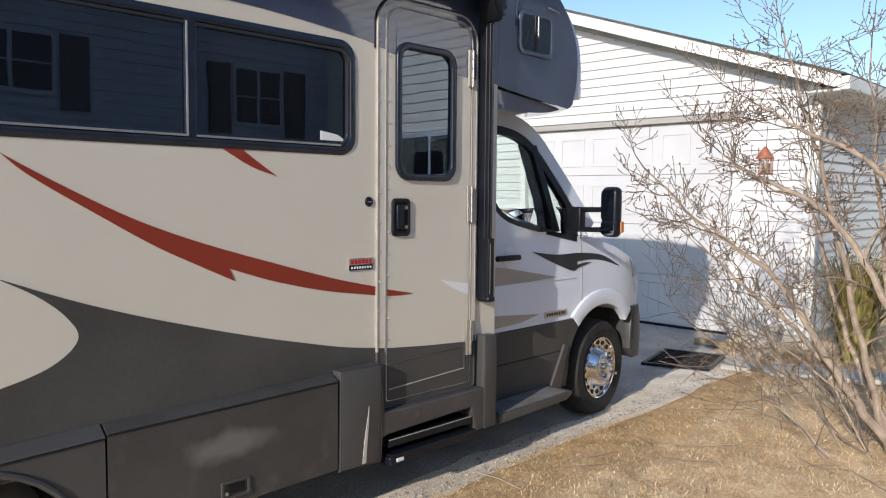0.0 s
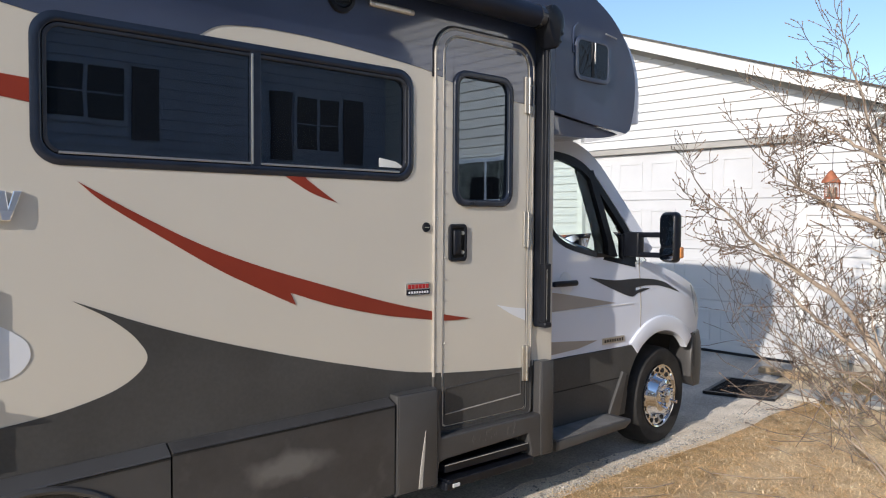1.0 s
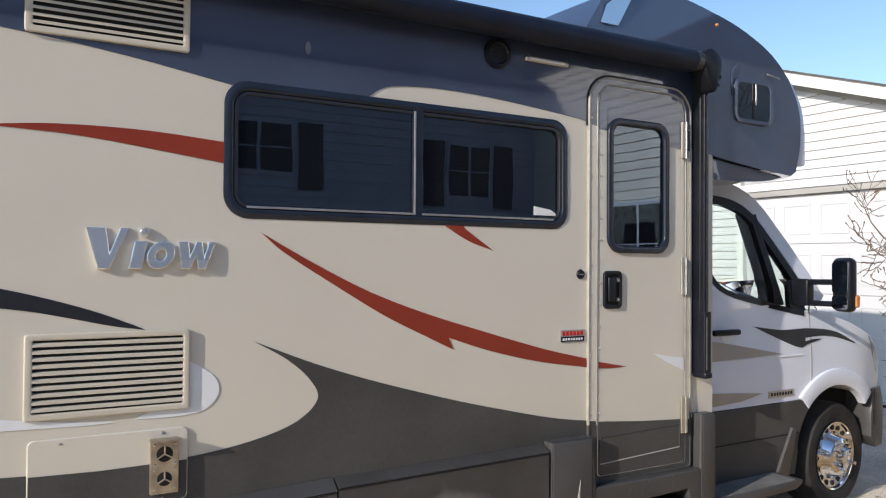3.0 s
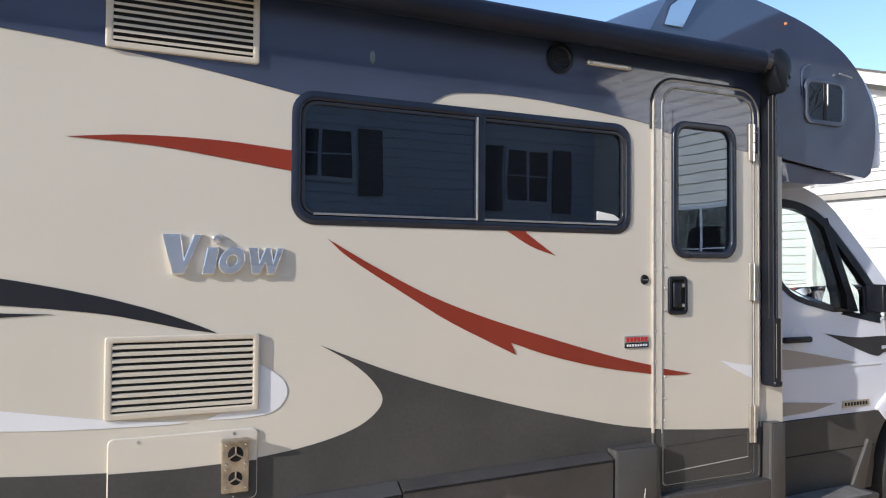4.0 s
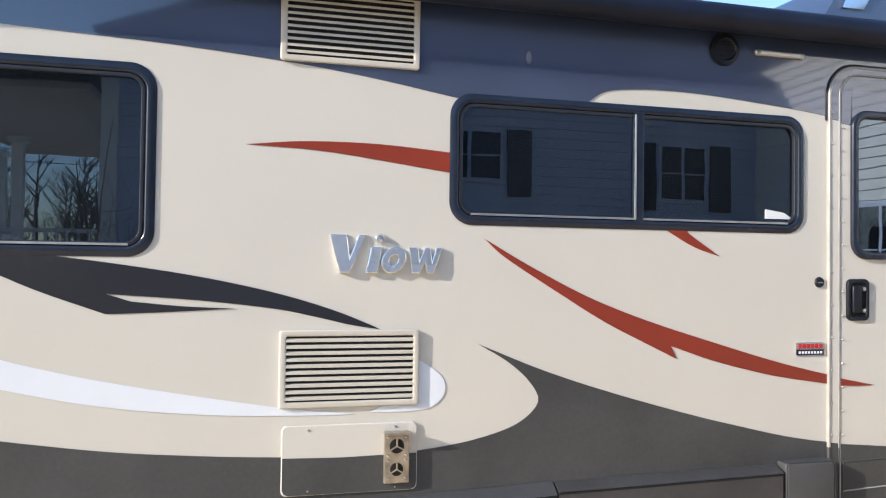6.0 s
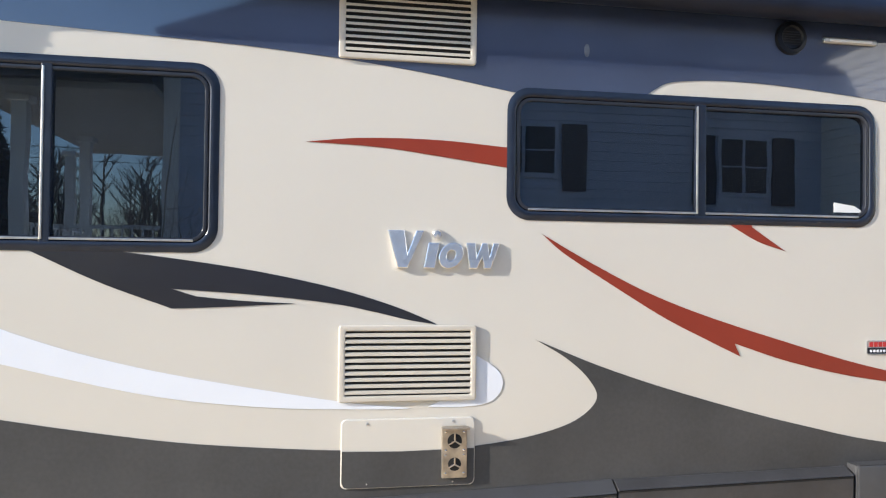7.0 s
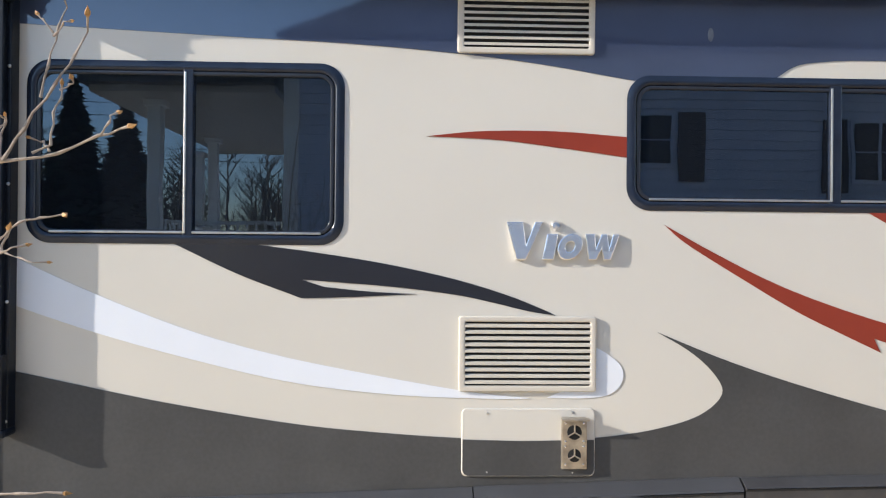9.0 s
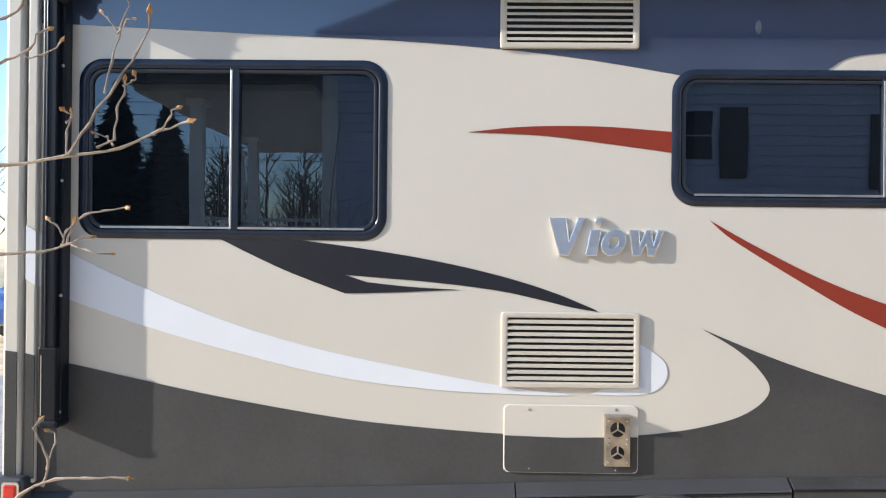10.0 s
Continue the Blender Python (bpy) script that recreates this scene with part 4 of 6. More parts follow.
ROOFLINE = curve([(2.86, 2.165), (3.16, 2.15), (3.42, 2.118), (3.60, 2.03), (3.75, 1.87), (3.94, 1.64), (4.11, 1.42)], 5)
pillar("roof_rail", ROOFLINE, 0.105, 0.0, 0.07)
pillar("window_seal", curve([(2.98, 2.075), (3.15, 2.068), (3.37, 2.045), (3.54, 1.965), (3.72, 1.765), (3.91, 1.52), (3.99, 1.40)], 4), 0.055, -0.004, 0.05, "plastic")
pillar("rear_pillar", [(2.93, 1.55), (2.93, 2.2)], 0.16)
pillar("rear_seal", curve([(3.02, 2.06), (3.03, 1.75), (3.08, 1.59), (3.20, 1.49), (3.475, 1.425), (3.76, 1.372), (3.94, 1.34)], 3), 0.034, -0.006, 0.03, "plastic")
pillar("quarter_bar", [(3.565, 1.98), (3.69, 1.40)], 0.060, -0.006, 0.04, "plastic")
pillar("mirror_base", [(3.90, 1.35), (3.86, 1.56)], 0.13, -0.006, 0.04, "plastic")
part("cab_roof", box(2.86, 3.42, CY + 0.22, CYF - 0.22, 2.17, 2.215, 0.01), M["cab"], cabpart)


def glazing(name, pts, d):
    b = plate(pts, CY + d, CY + d + 0.005)
    return part(name, warp(b, cab_shape, 0.2, "z"), M["clear"], cabpart, "clear cab glass")


g1 = [(3.02, 1.68), (3.08, 1.58), (3.20, 1.48), (3.475, 1.415), (3.68, 1.375), (3.57, 1.95), (3.40, 2.04), (3.2, 2.07), (3.02, 2.08)]
g2 = [(3.69, 1.375), (3.90, 1.34), (3.92, 1.50), (3.76, 1.72), (3.58, 1.95)]
for pts in (g1, g2):
    glazing("side_glass", pts, 0.012)
    b = plate(pts, CYF - 0.012, CYF - 0.017)
    part("side_glass", warp(b, cab_shape, 0.2, "z"), M["clear"], cabpart, "clear cab glass")
b = bmesh.new()
vs = [b.verts.new(c) for c in ((3.40, CY + 0.22, 2.14), (3.40, CYF - 0.22, 2.14), (4.14, CYF - 0.06, 1.36), (4.14, CY + 0.06, 1.36))]
b.faces.new(vs)
r_ = bmesh.ops.extrude_face_region(b, geom=b.faces[:])
for v in [g for g in r_["geom"] if isinstance(g, bmesh.types.BMVert)]:
    v.co += Vector((-0.004, 0, -0.005))
part("windscreen", b, M["clear"], cabpart, "sloping windscreen")
# near-black cover over the solid body stands in for the shaded cab
part("cab_lining", plate([(2.87, 1.3), (3.96, 1.3), (3.96, 1.352), (3.475, 1.437), (3.20, 1.502), (3.08, 1.602), (2.87, 1.615)], CY + 0.075, CYF - 0.075), M["void"], cabpart, "cab interior covered in near-black for shade")
part("door_lining", plate([(2.90, 1.45), (3.95, 1.34), (3.95, 1.47), (3.6, 1.53), (3.08, 1.64), (2.90, 1.66)], CYF - 0.19, CYF - 0.12, bevel=0.01), M["plastic"], cabpart)
pillar("pillar_lining", ROOFLINE, 0.15, 0.075, 0.09, "plastic")
pillar("pillar_lining", [(3.555, 2.0), (3.70, 1.40)], 0.13, 0.075, 0.09, "plastic")
part("head_lining", box(2.87, 3.40, CY + 0.24, CYF - 0.24, 2.145, 2.166, 0.004), M["plastic"], cabpart)
part("dashboard", box(3.62, 4.06, CY + 0.1, CYF - 0.1, 1.15, 1.345, 0.05, 3), M["plastic"], cabpart)
for y in (CY + 0.42, CYF - 0.55):
    seat = part("cab_seat", box(2.90, 3.05, y - 0.12, y + 0.35, 1.2, 1.72, 0.06, 3), M["fabric"], rv, "dark cloth cab seat", smooth=True)
    part("headrest", box(2.93, 3.02, y, y + 0.24, 1.74, 1.93, 0.04, 3), M["fabric"], seat, smooth=True)

# door mirror on its arm
ma = part("door_mirror", box(3.82, 3.89, 0.07, CY + 0.03, 1.40, 1.57, 0.012, 3), M["plastic"], rv, "tall black door mirror on a double arm", smooth=True)
for z in (1.415, 1.55):
    part("mirror_arm", tube([(3.85, CY, z), (3.83, -0.16, z + 0.005)], 0.018, 10), M["plastic"], ma)
def turn_in(v):
    """Turns the mirror towards the driver."""
    return Vector((v.x + 0.34 * (v.y + 0.17), v.y, v.z))


part("mirror_head", warp(box(3.77, 3.87, -0.255, -0.10, 1.375, 1.705, 0.040, 4), turn_in, 9), M["plastic"], ma, smooth=True)
part("mirror_glass", warp(plate(rr(-0.240, -0.115, 1.485, 1.685, 0.03), 3.767, 3.773, "x"), turn_in, 9), M["chrome"], ma, "mirror glass")
part("mirror_glass", warp(plate(rr(-0.240, -0.115, 1.392, 1.472, 0.02), 3.767, 3.773, "x"), turn_in, 9), M["chrome"], ma, "mirror glass")
part("turn_lamp", box(3.80, 3.845, -0.262, -0.225, 1.405, 1.48, 0.012, 3), M["amber"], ma, "amber turn lamp")


# ---- wheels ----
def wheel(x, y, side, label, steer=0.0):
    s = -1 if side else 1
    w = part("wheel", lathe([(0.20, 0.03 * s), (0.236, -0.006 * s), (0.29, -0.026 * s), (0.335, -0.018 * s), (0.354, 0.01 * s), (0.360, 0.06 * s), (0.360, 0.17 * s), (0.345, 0.21 * s), (0.25, 0.22 * s)], (x, y, 0.36), 56), M["tyre"], rv, label, smooth=True)
    rim = part("rim", lathe([(0.234, 0.004 * s), (0.229, -0.016 * s), (0.220, -0.013 * s), (0.214, 0.004 * s), (0.160, 0.016 * s), (0.146, 0.006 * s), (0.126, -0.046 * s), (0.116, -0.054 * s), (0.054, -0.056 * s), (0.048, -0.082 * s), (0.040, -0.088 * s), (0.0, -0.090 * s)],
                             (x, y, 0.36), 64), M["chrome"], w, "polished wheel cover with round holes", smooth=True)
    # flat near-black discs painted in for the shaded holes
    for k in range(16):
        a = 2 * math.pi * k / 16
        part("rim_hole", lathe([(0.0, -0.003), (0.0175, -0.003), (0.0175, 0.006)], (0, 0, 0), 14), M["void"], rim, loc=(x + 0.189 * math.cos(a), y + 0.0075 * s, 0.36 + 0.189 * math.sin(a)))
    for k in range(6):
        a = 2 * math.pi * (k + 0.5) / 6
        part("lug_nut", tube([(x + 0.083 * math.cos(a), y - 0.05 * s, 0.36 + 0.083 * math.sin(a)), (x + 0.083 * math.cos(a), y - (0.110 if k % 2 else 0.085) * s, 0.36 + 0.083 * math.sin(a))], [0.014, 0.012], 10), M["chrome"], rim)
    w.matrix_basis = Matrix.Translation((x, y, 0)) @ Matrix.Rotation(radians(steer), 4, "Z") @ Matrix.Translation((-x, -y, 0))
    return w


wheel(4.31, 0.215, 0, "front wheel with a polished cover", 4)
wheel(0.09, 0.10, 0, "rear wheel inside the arch")
wheel(4.31, WIDE - 0.20, 1, "front wheel with a polished cover", 4)
wheel(0.09, WIDE - 0.10, 1, "rear wheel inside the arch")


# ---- garage ahead of the motorhome ----
GX, GY0, GY1 = 8.2, 0.10, 8.2
EAVE, PITCH = 2.90, 0.345
PEAK = (GY0 + GY1) / 2
BOARD = 0.115
garage = thing("garage", "white vinyl-sided garage with a gable roof", "garage")
DY0, DY1, DTOP = 0.95, 4.05, 2.565


def rake(y):
    return EAVE + 0.06 + PITCH * (min(y, GY1 - (y - GY0) if y > PEAK else y) - GY0) if y <= PEAK else EAVE + 0.06 + PITCH * (GY1 - y)


part("wall_core", plate([(GY0 + 0.03, 0.0), (DY0 - 0.05, 0.0), (DY0 - 0.05, DTOP), (DY1 + 0.05, DTOP), (DY1 + 0.05, 0.0), (GY1, 0.0), (GY1, EAVE), (PEAK, rake(PEAK) - 0.02), (GY0 + 0.03, EAVE)], GX + 0.02, GX + 0.15, "x"), M["siding"], garage)
part("side_core", box(GX + 0.15, GX + 9, GY0 + 0.03, GY0 + 0.13, 0, EAVE), M["siding"], garage)
part("far_side", box(GX + 0.15, GX + 9, GY1 - 0.13, GY1, 0, EAVE), M["siding"], garage)
part("back_wall", box(GX + 8.9, GX + 9, GY0 + 0.13, GY1 - 0.13, 0, EAVE), M["siding"], garage)
lap = [(0.018, 0.0), (-0.014, 0.0), (0.012, BOARD + 0.004), (0.018, BOARD + 0.004)]


def board_x(y0, y1, z):
    """A lap course of the front wall: thick at its lower edge."""
    b = plate([(d, v) for d, v in lap], y0, y1, "y")
    return part("siding_board", b, M["siding"], garage, loc=(GX, 0, z))


n = 0
z = 0.12
while z < rake(PEAK) - 0.2:
    top_ = z + BOARD
    if top_ > EAVE:
        lo = GY0 + (top_ - EAVE - 0.04) / PITCH
        spans = [(lo, GY1 - (lo - GY0))]
    elif z > DTOP + 0.06:
        spans = [(GY0 + 0.06, GY1)]
    else:
        spans = [(GY0 + 0.06, DY0 - 0.10), (DY1 + 0.10, GY1)]
    for a, c in spans:
        if c - a > 0.1:
            board_x(a, c, z)
    z += BOARD
z = 0.12
first = None
while z < EAVE - 0.05:
    if first is None:
        first = part("siding_board", plate([(d, v) for d, v in lap], GX + 0.06, GX + 9, "x"), M["siding"], garage, loc=(0, GY0, z))
    else:
        s = new("siding_board", first.data)
        s.parent, s.location = garage, (0, GY0, z)
    z += BOARD
part("corner_post", box(GX - 0.012, GX + 0.06, GY0 - 0.012, GY0 + 0.055, 0.1, EAVE, 0.004), M["wtrim"], garage)
part("downspout", box(GX - 0.02, GX + 0.05, GY0 - 0.09, GY0 - 0.02, 0.18, EAVE - 0.05, 0.01), M["wtrim"], garage, "white downspout")
part("spout_elbow", tube([(GX + 0.015, GY0 - 0.055, 0.24), (GX - 0.06, GY0 - 0.08, 0.12), (GX - 0.30, GY0 - 0.14, 0.06)], 0.045, 8), M["wtrim"], garage, "white downspout elbow", smooth=True)
part("foundation", box(GX + 0.005, GX + 9, GY0 + 0.02, DY0 - 0.11, -0.1, 0.13), M["paver"], garage)
# door with four ribbed sections, recessed in its frame
for y in (DY0, DY1):
    s = -1 if y == DY0 else 1
    part("door_jamb", box(GX - 0.016, GX + 0.10, y, y + 0.10 * s, 0.0, DTOP + 0.0, 0.004), M["wtrim"], garage)
part("door_header", box(GX - 0.020, GX + 0.06, DY0 - 0.10, DY1 + 0.10, DTOP, DTOP + 0.07, 0.004), M["gtrim"], garage, "grey header board")
gd = part("garage_door", box(GX + 0.075, GX + 0.11, DY0, DY1, 0.0, DTOP), M["gdoor"], garage, "white sectional garage door")
NS = 4
SH = (DTOP - 0.02) / NS
for k in range(NS):
    z0 = 0.02 + k * SH
    sec = part("door_section", box(GX + 0.055, GX + 0.08, DY0 + 0.005, DY1 - 0.005, z0 + 0.004, z0 + SH - 0.004, 0.006), M["gdoor"], gd)
    w = (DY1 - DY0) / 6
    for j in range(6):
        a = DY0 + j * w + 0.06
        part("raised_panel", ring(rr(a, a + w - 0.12, z0 + 0.12, z0 + SH - 0.12, 0.01, 2), rr(a + 0.03, a + w - 0.15, z0 + 0.15, z0 + SH - 0.15, 0.01, 2), GX + 0.047, GX + 0.053, "x", bevel=0.0025), M["gdoor"], sec)
part("door_seal", box(GX + 0.05, GX + 0.11, DY0, DY1, 0.0, 0.035), M["plastic"], gd)
# rakes, soffit and roof
OVER = 0.28


def slope_bar(y0, y1, dz0, dz1, x0, x1, name, material):
    z0, z1 = EAVE + PITCH * (y0 - GY0), EAVE + PITCH * (y1 - GY0)
    part(name, plate([(y0, z0 + dz0), (y1, z1 + dz0), (y1, z1 + dz1), (y0, z0 + dz1)], x0, x1, "x"), material, garage)
    m0, m1 = GY1 + GY0 - y0, GY1 + GY0 - y1
    part(name, plate([(m0, z0 + dz0), (m1, z1 + dz0), (m1, z1 + dz1), (m0, z0 + dz1)], x0, x1, "x"), material, garage)


slope_bar(GY0 - 0.36, PEAK, 0.0, 0.15, GX - OVER, GX - OVER + 0.03, "rake_board", M["wtrim"])
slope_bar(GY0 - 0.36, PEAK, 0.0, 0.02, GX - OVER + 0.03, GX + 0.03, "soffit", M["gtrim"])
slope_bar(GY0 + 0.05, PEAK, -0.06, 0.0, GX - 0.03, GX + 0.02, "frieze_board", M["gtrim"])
slope_bar(GY0 - 0.40, PEAK, 0.15, 0.172, GX - OVER - 0.03, GX + 9.3, "roof", M["roof"])
part("eave_soffit", box(GX - OVER, GX + 9.2, GY0 - 0.36, GY0 + 0.02, EAVE - 0.145, EAVE - 0.125), M["wtrim"], garage)
part("eave_gutter", box(GX - OVER, GX + 9.2, GY0 - 0.45, GY0 - 0.362, EAVE - 0.14, EAVE + 0.0, 0.012), M["wtrim"], garage, "white gutter")

# ---- small things before the garage ----
NET = [(6.02, 0.84), (6.22, 0.24), (6.96, 0.42), (6.82, 1.02)]


def net_at(u, v, z):
    """A point of the lying frame, u and v from 0 to 1 along its sides."""
    p = [Vector((x, y, z)) for x, y in NET]
    return p[0].lerp(p[1], u).lerp(p[3].lerp(p[2], u), v)


frame_thing = tagged(part("plant_frame", ring(NET, [tuple(net_at(u, v, 0).xy) for u, v in ((0.06, 0.05), (0.94, 0.05), (0.94, 0.95), (0.06, 0.95))], 0.036, 0.008, "z"), M["plastic"]),
                     "black frame with dark netting lying on the driveway", "frame")
for k in range(11):
    t = (k + 0.5) / 11
    part("netting_cord", tube([net_at(t, 0.03, 0.026), net_at(t, 0.97, 0.028)], 0.006, 4), M["mulch"], frame_thing)
for k in range(13):
    t = (k + 0.5) / 13
    part("netting_cord", tube([net_at(0.03, t, 0.030), net_at(0.97, t, 0.032)], 0.006, 4), M["mulch"], frame_thing)
tub = tagged(part("planter_tub", lathe([(0.0, 0.02), (0.12, 0.008), (0.14, 0.02), (0.20, 0.26), (0.215, 0.27), (0.205, 0.28), (0.17, 0.26), (0.11, 0.06), (0.0, 0.05)], (7.86, 0.42, 0), 28, "z"), M["wtrim"], smooth=True),
             "white round plastic tub by the garage corner", "tub")
brd = tagged(part("plank", box(7.40, 7.50, 0.45, 0.98, 0.006, 0.075, 0.006), mat("tan plank", (0.46, 0.33, 0.2), 0.7, vary=0.15, scale=9, stretch=(6, 1, 6), bump=0.1, bscale=40)), "tan wooden plank on the ground", "plank")
path = new("pavement")
tagged(path, "curved row of pale concrete pavers", "pavement", kind="structure")
rng = random.Random(11)
for k in range(9):
    x, y = 6.62 + 0.10 * k, 0.12 - 0.30 * k
    b = box(-0.21, 0.21, -0.135, 0.135, 0, 0.045, 0.010)
    p = part("paver", b, M["paver"], path)
    p.matrix_basis = pose(x + rng.uniform(-.02, .02), y, 0.008, rng.uniform(-2, 2), rng.uniform(-2, 2), 12 + rng.uniform(-6, 6))

# ---- house behind, seen in the glass ----
HY = -9.0
house = thing("house", "pale-sided house with dark shutters and a porch", "house")


def siding_sheet(name, u0, u1, z0, z1, at, axis, parent, step=0.16, out=1, material="houseside"):
    """Lap siding as one folded sheet with a back."""
    b = bmesh.new()
    prof_ = []
    z = z0
    while z < z1:
        prof_ += [(0.034 * out, z), (0.0, min(z1, z + step))]
        z += step
    rows_ = [[b.verts.new(xyz(axis, u, v, at + d)) for u in (u0, u1)] for d, v in prof_]
    for a, c in zip(rows_, rows_[1:]):
        b.faces.new((a[0], a[1], c[1], c[0]))
    back = [b.verts.new(xyz(axis, u, v, at - 0.12 * out)) for u, v in ((u0, z0), (u1, z0), (u1, z1), (u0, z1))]
    b.faces.new(back)
    return tagged(part(name, b, M[material], parent), "pale lap siding", kind="stuff")


# shade put into the main wall's siding colour, white for the sunlit wing
siding_sheet("siding", -2.75, 8.3, 0.0, 4.94, HY, "y", house)
siding_sheet("siding", -9.0, -4.9, 0.0, 5.4, 8.3, "x", house, out=-1, material="wtrim")
siding_sheet("siding", -16.0, -9.0, 0.0, 4.94, -2.75, "x", house, out=-1)
part("corner_board", box(-2.86, -2.62, HY - 0.12, HY + 0.035, 0, 4.94), M["wtrim"], house)
part("wing_wall", box(8.3, 15, -4.98, -4.86, 0, 5.4), M["siding"], house)
b = bmesh.new()
eave = [b.verts.new(c) for c in ((-2.9, -8.4, 4.95), (15, -8.4, 4.95), (15, -16.6, 4.95), (-2.9, -16.6, 4.95))]
ridge = [b.verts.new(c) for c in ((-0.4, -12.5, 7.4), (15, -12.5, 7.4))]
for f in ((eave[0], eave[1], ridge[1], ridge[0]), (eave[2], eave[3], ridge[0], ridge[1]), (eave[3], eave[0], ridge[0]), (eave[1], eave[2], ridge[1]), eave[::-1]):
    b.faces.new(f)
part("main_roof", b, M["roof"], house, "hipped shingle roof")
part("wing_roof", plate([(7.85, 5.42), (15.5, 5.42), (11.6, 7.2)], -16, -4.5, "y"), M["roof"], house)


def house_window(u, z0, z1, w, at, axis, out, shutters=True, low=0.2):
    def bx(u0, u1, d0, d1, a, c):
        d0, d1 = at + d0 * out, at + d1 * out
        return box(u0, u1, d0, d1, a, c) if axis == "y" else box(d0, d1, u0, u1, a, c)
    # frame takes the darkened siding colour to dim its reflection
    win = part("window", bx(u - w / 2 - 0.06, u + w / 2 + 0.06, 0.02, 0.05, z0 - 0.07, z1 + 0.07), M["houseside"], house, "pale-framed double window")
    for k in (0, 1):
        a = u - w / 2 + k * (w / 2 + 0.03)
        part("pane", bx(a, a + w / 2 - 0.03, 0.04, 0.058, z0, z1), M["housepane"], win)
        part("rail", bx(a, a + w / 2 - 0.03, 0.055, 0.07, (z0 + z1) / 2 - 0.010, (z0 + z1) / 2 + 0.010), M["houseside"], win)
    if shutters:
        for s in (-1, 1):
            c = u + s * (w / 2 + 0.33)
            sh = part("shutter", bx(c - 0.21, c + 0.21, 0.02, 0.065, z0 - low, z1 + 0.06), M["shutter"], house, "dark louvred shutter")
            for j in range(9):
                zz = z0 - low + 0.06 + j * (z1 - z0 + low - 0.08) / 9
                part("louvre", bx(c - 0.16, c + 0.16, 0.06, 0.075, zz, zz + 0.07), M["shutter"], sh)


house_window(2.80, 3.12, 3.88, 1.06, HY, "y", 1, low=0.28)
house_window(6.77, 2.90, 3.80, 0.86, HY, "y", 1, low=0.22)
house_window(-6.15, 1.35, 2.62, 1.45, 8.3, "x", -1, False)
# porch on the end of the house
part("porch_deck", box(-6.3, -2.87, -15.6, -8.9, 1.24, 1.40), M["wtrim"], house)
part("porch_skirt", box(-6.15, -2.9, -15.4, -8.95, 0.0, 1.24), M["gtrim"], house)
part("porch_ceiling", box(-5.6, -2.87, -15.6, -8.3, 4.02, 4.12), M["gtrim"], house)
part("porch_roof", box(-5.7, -2.86, -15.8, -8.1, 4.12, 4.40), M["roof"], house)
for x, y in ((-4.87, -9.05), (-5.05, -13.0), (-6.05, -15.4)):
    ps = part("porch_post", box(x - 0.10, x + 0.10, y - 0.10, y + 0.10, 1.40, 4.02, 0.01), M["wtrim"], house, "white porch post")
    part("post_cap", box(x - 0.16, x + 0.16, y - 0.16, y + 0.16, 3.92, 4.02, 0.01), M["wtrim"], ps)
for x0, y0, x1, y1 in ((-4.87, -9.2, -5.05, -12.85), (-5.05, -13.15, -6.05, -15.25)):
    rl = part("porch_rail", tube([(x0, y0, 2.14), (x1, y1, 2.14)], 0.04, 4), M["wtrim"], house)
    for k in range(14):
        t = (k + 0.5) / 14
        xx, yy = x0 + (x1 - x0) * t, y0 + (y1 - y0) * t
        part("baluster", box(xx - 0.015, xx + 0.015, yy - 0.015, yy + 0.015, 1.40, 2.13), M["wtrim"], rl)
rl = part("porch_rail", box(-4.72, -2.9, -9.08, -9.02, 2.08, 2.14), M["wtrim"], house)
for k in range(12):
    part("baluster", box(-4.64 + k * 0.148, -4.61 + k * 0.148, -9.065, -9.035, 1.40, 2.08), M["wtrim"], rl)


# ---- conifers and far woods ----
def conifer(x, y, h, r, seed):
    rg = random.Random(seed)
    t = tagged(part("conifer", tube([(x, y, 0), (x, y, h)], [0.22, 0.02], 8), M["wood"]), "tall dark conifer beyond the porch", "tree", "conifers")
    b = bmesh.new()
    for i in range(2600):
        k = rg.random() ** 0.75
        z = 0.8 + k * (h - 0.8)
        rad = r * (1 - k) ** 0.95 * (0.25 + 0.75 * rg.random()) + 0.03
        a = rg.random() * 6.283
        p = Vector((x + rad * math.cos(a), y + rad * math.sin(a), z - rad * 0.25))
        d = Vector((math.cos(a + rg.uniform(-.5, .5)), math.sin(a + rg.uniform(-.5, .5)), rg.uniform(-0.5, 0.15))) * rg.uniform(0.4, 0.9) * (0.22 + 0.78 * (1 - k) ** 0.6)
        n = Vector((-d.y, d.x, rg.uniform(-.3, .3))) * 0.5
        b.faces.new([b.verts.new(q) for q in (p - d * 0.5 - n * 0.4, p + n, p + d, p - n)])
    part("crown", b, M["conifer"], t)


for i, (x, y, h, r) in enumerate([(-13.4, -30, 7.9, 2.0), (-15.9, -30.5, 9.2, 2.2), (-18.7, -29, 9.8, 2.8), (-22.5, -30, 10.5, 3.0)]):
    conifer(x, y, h, r, i)


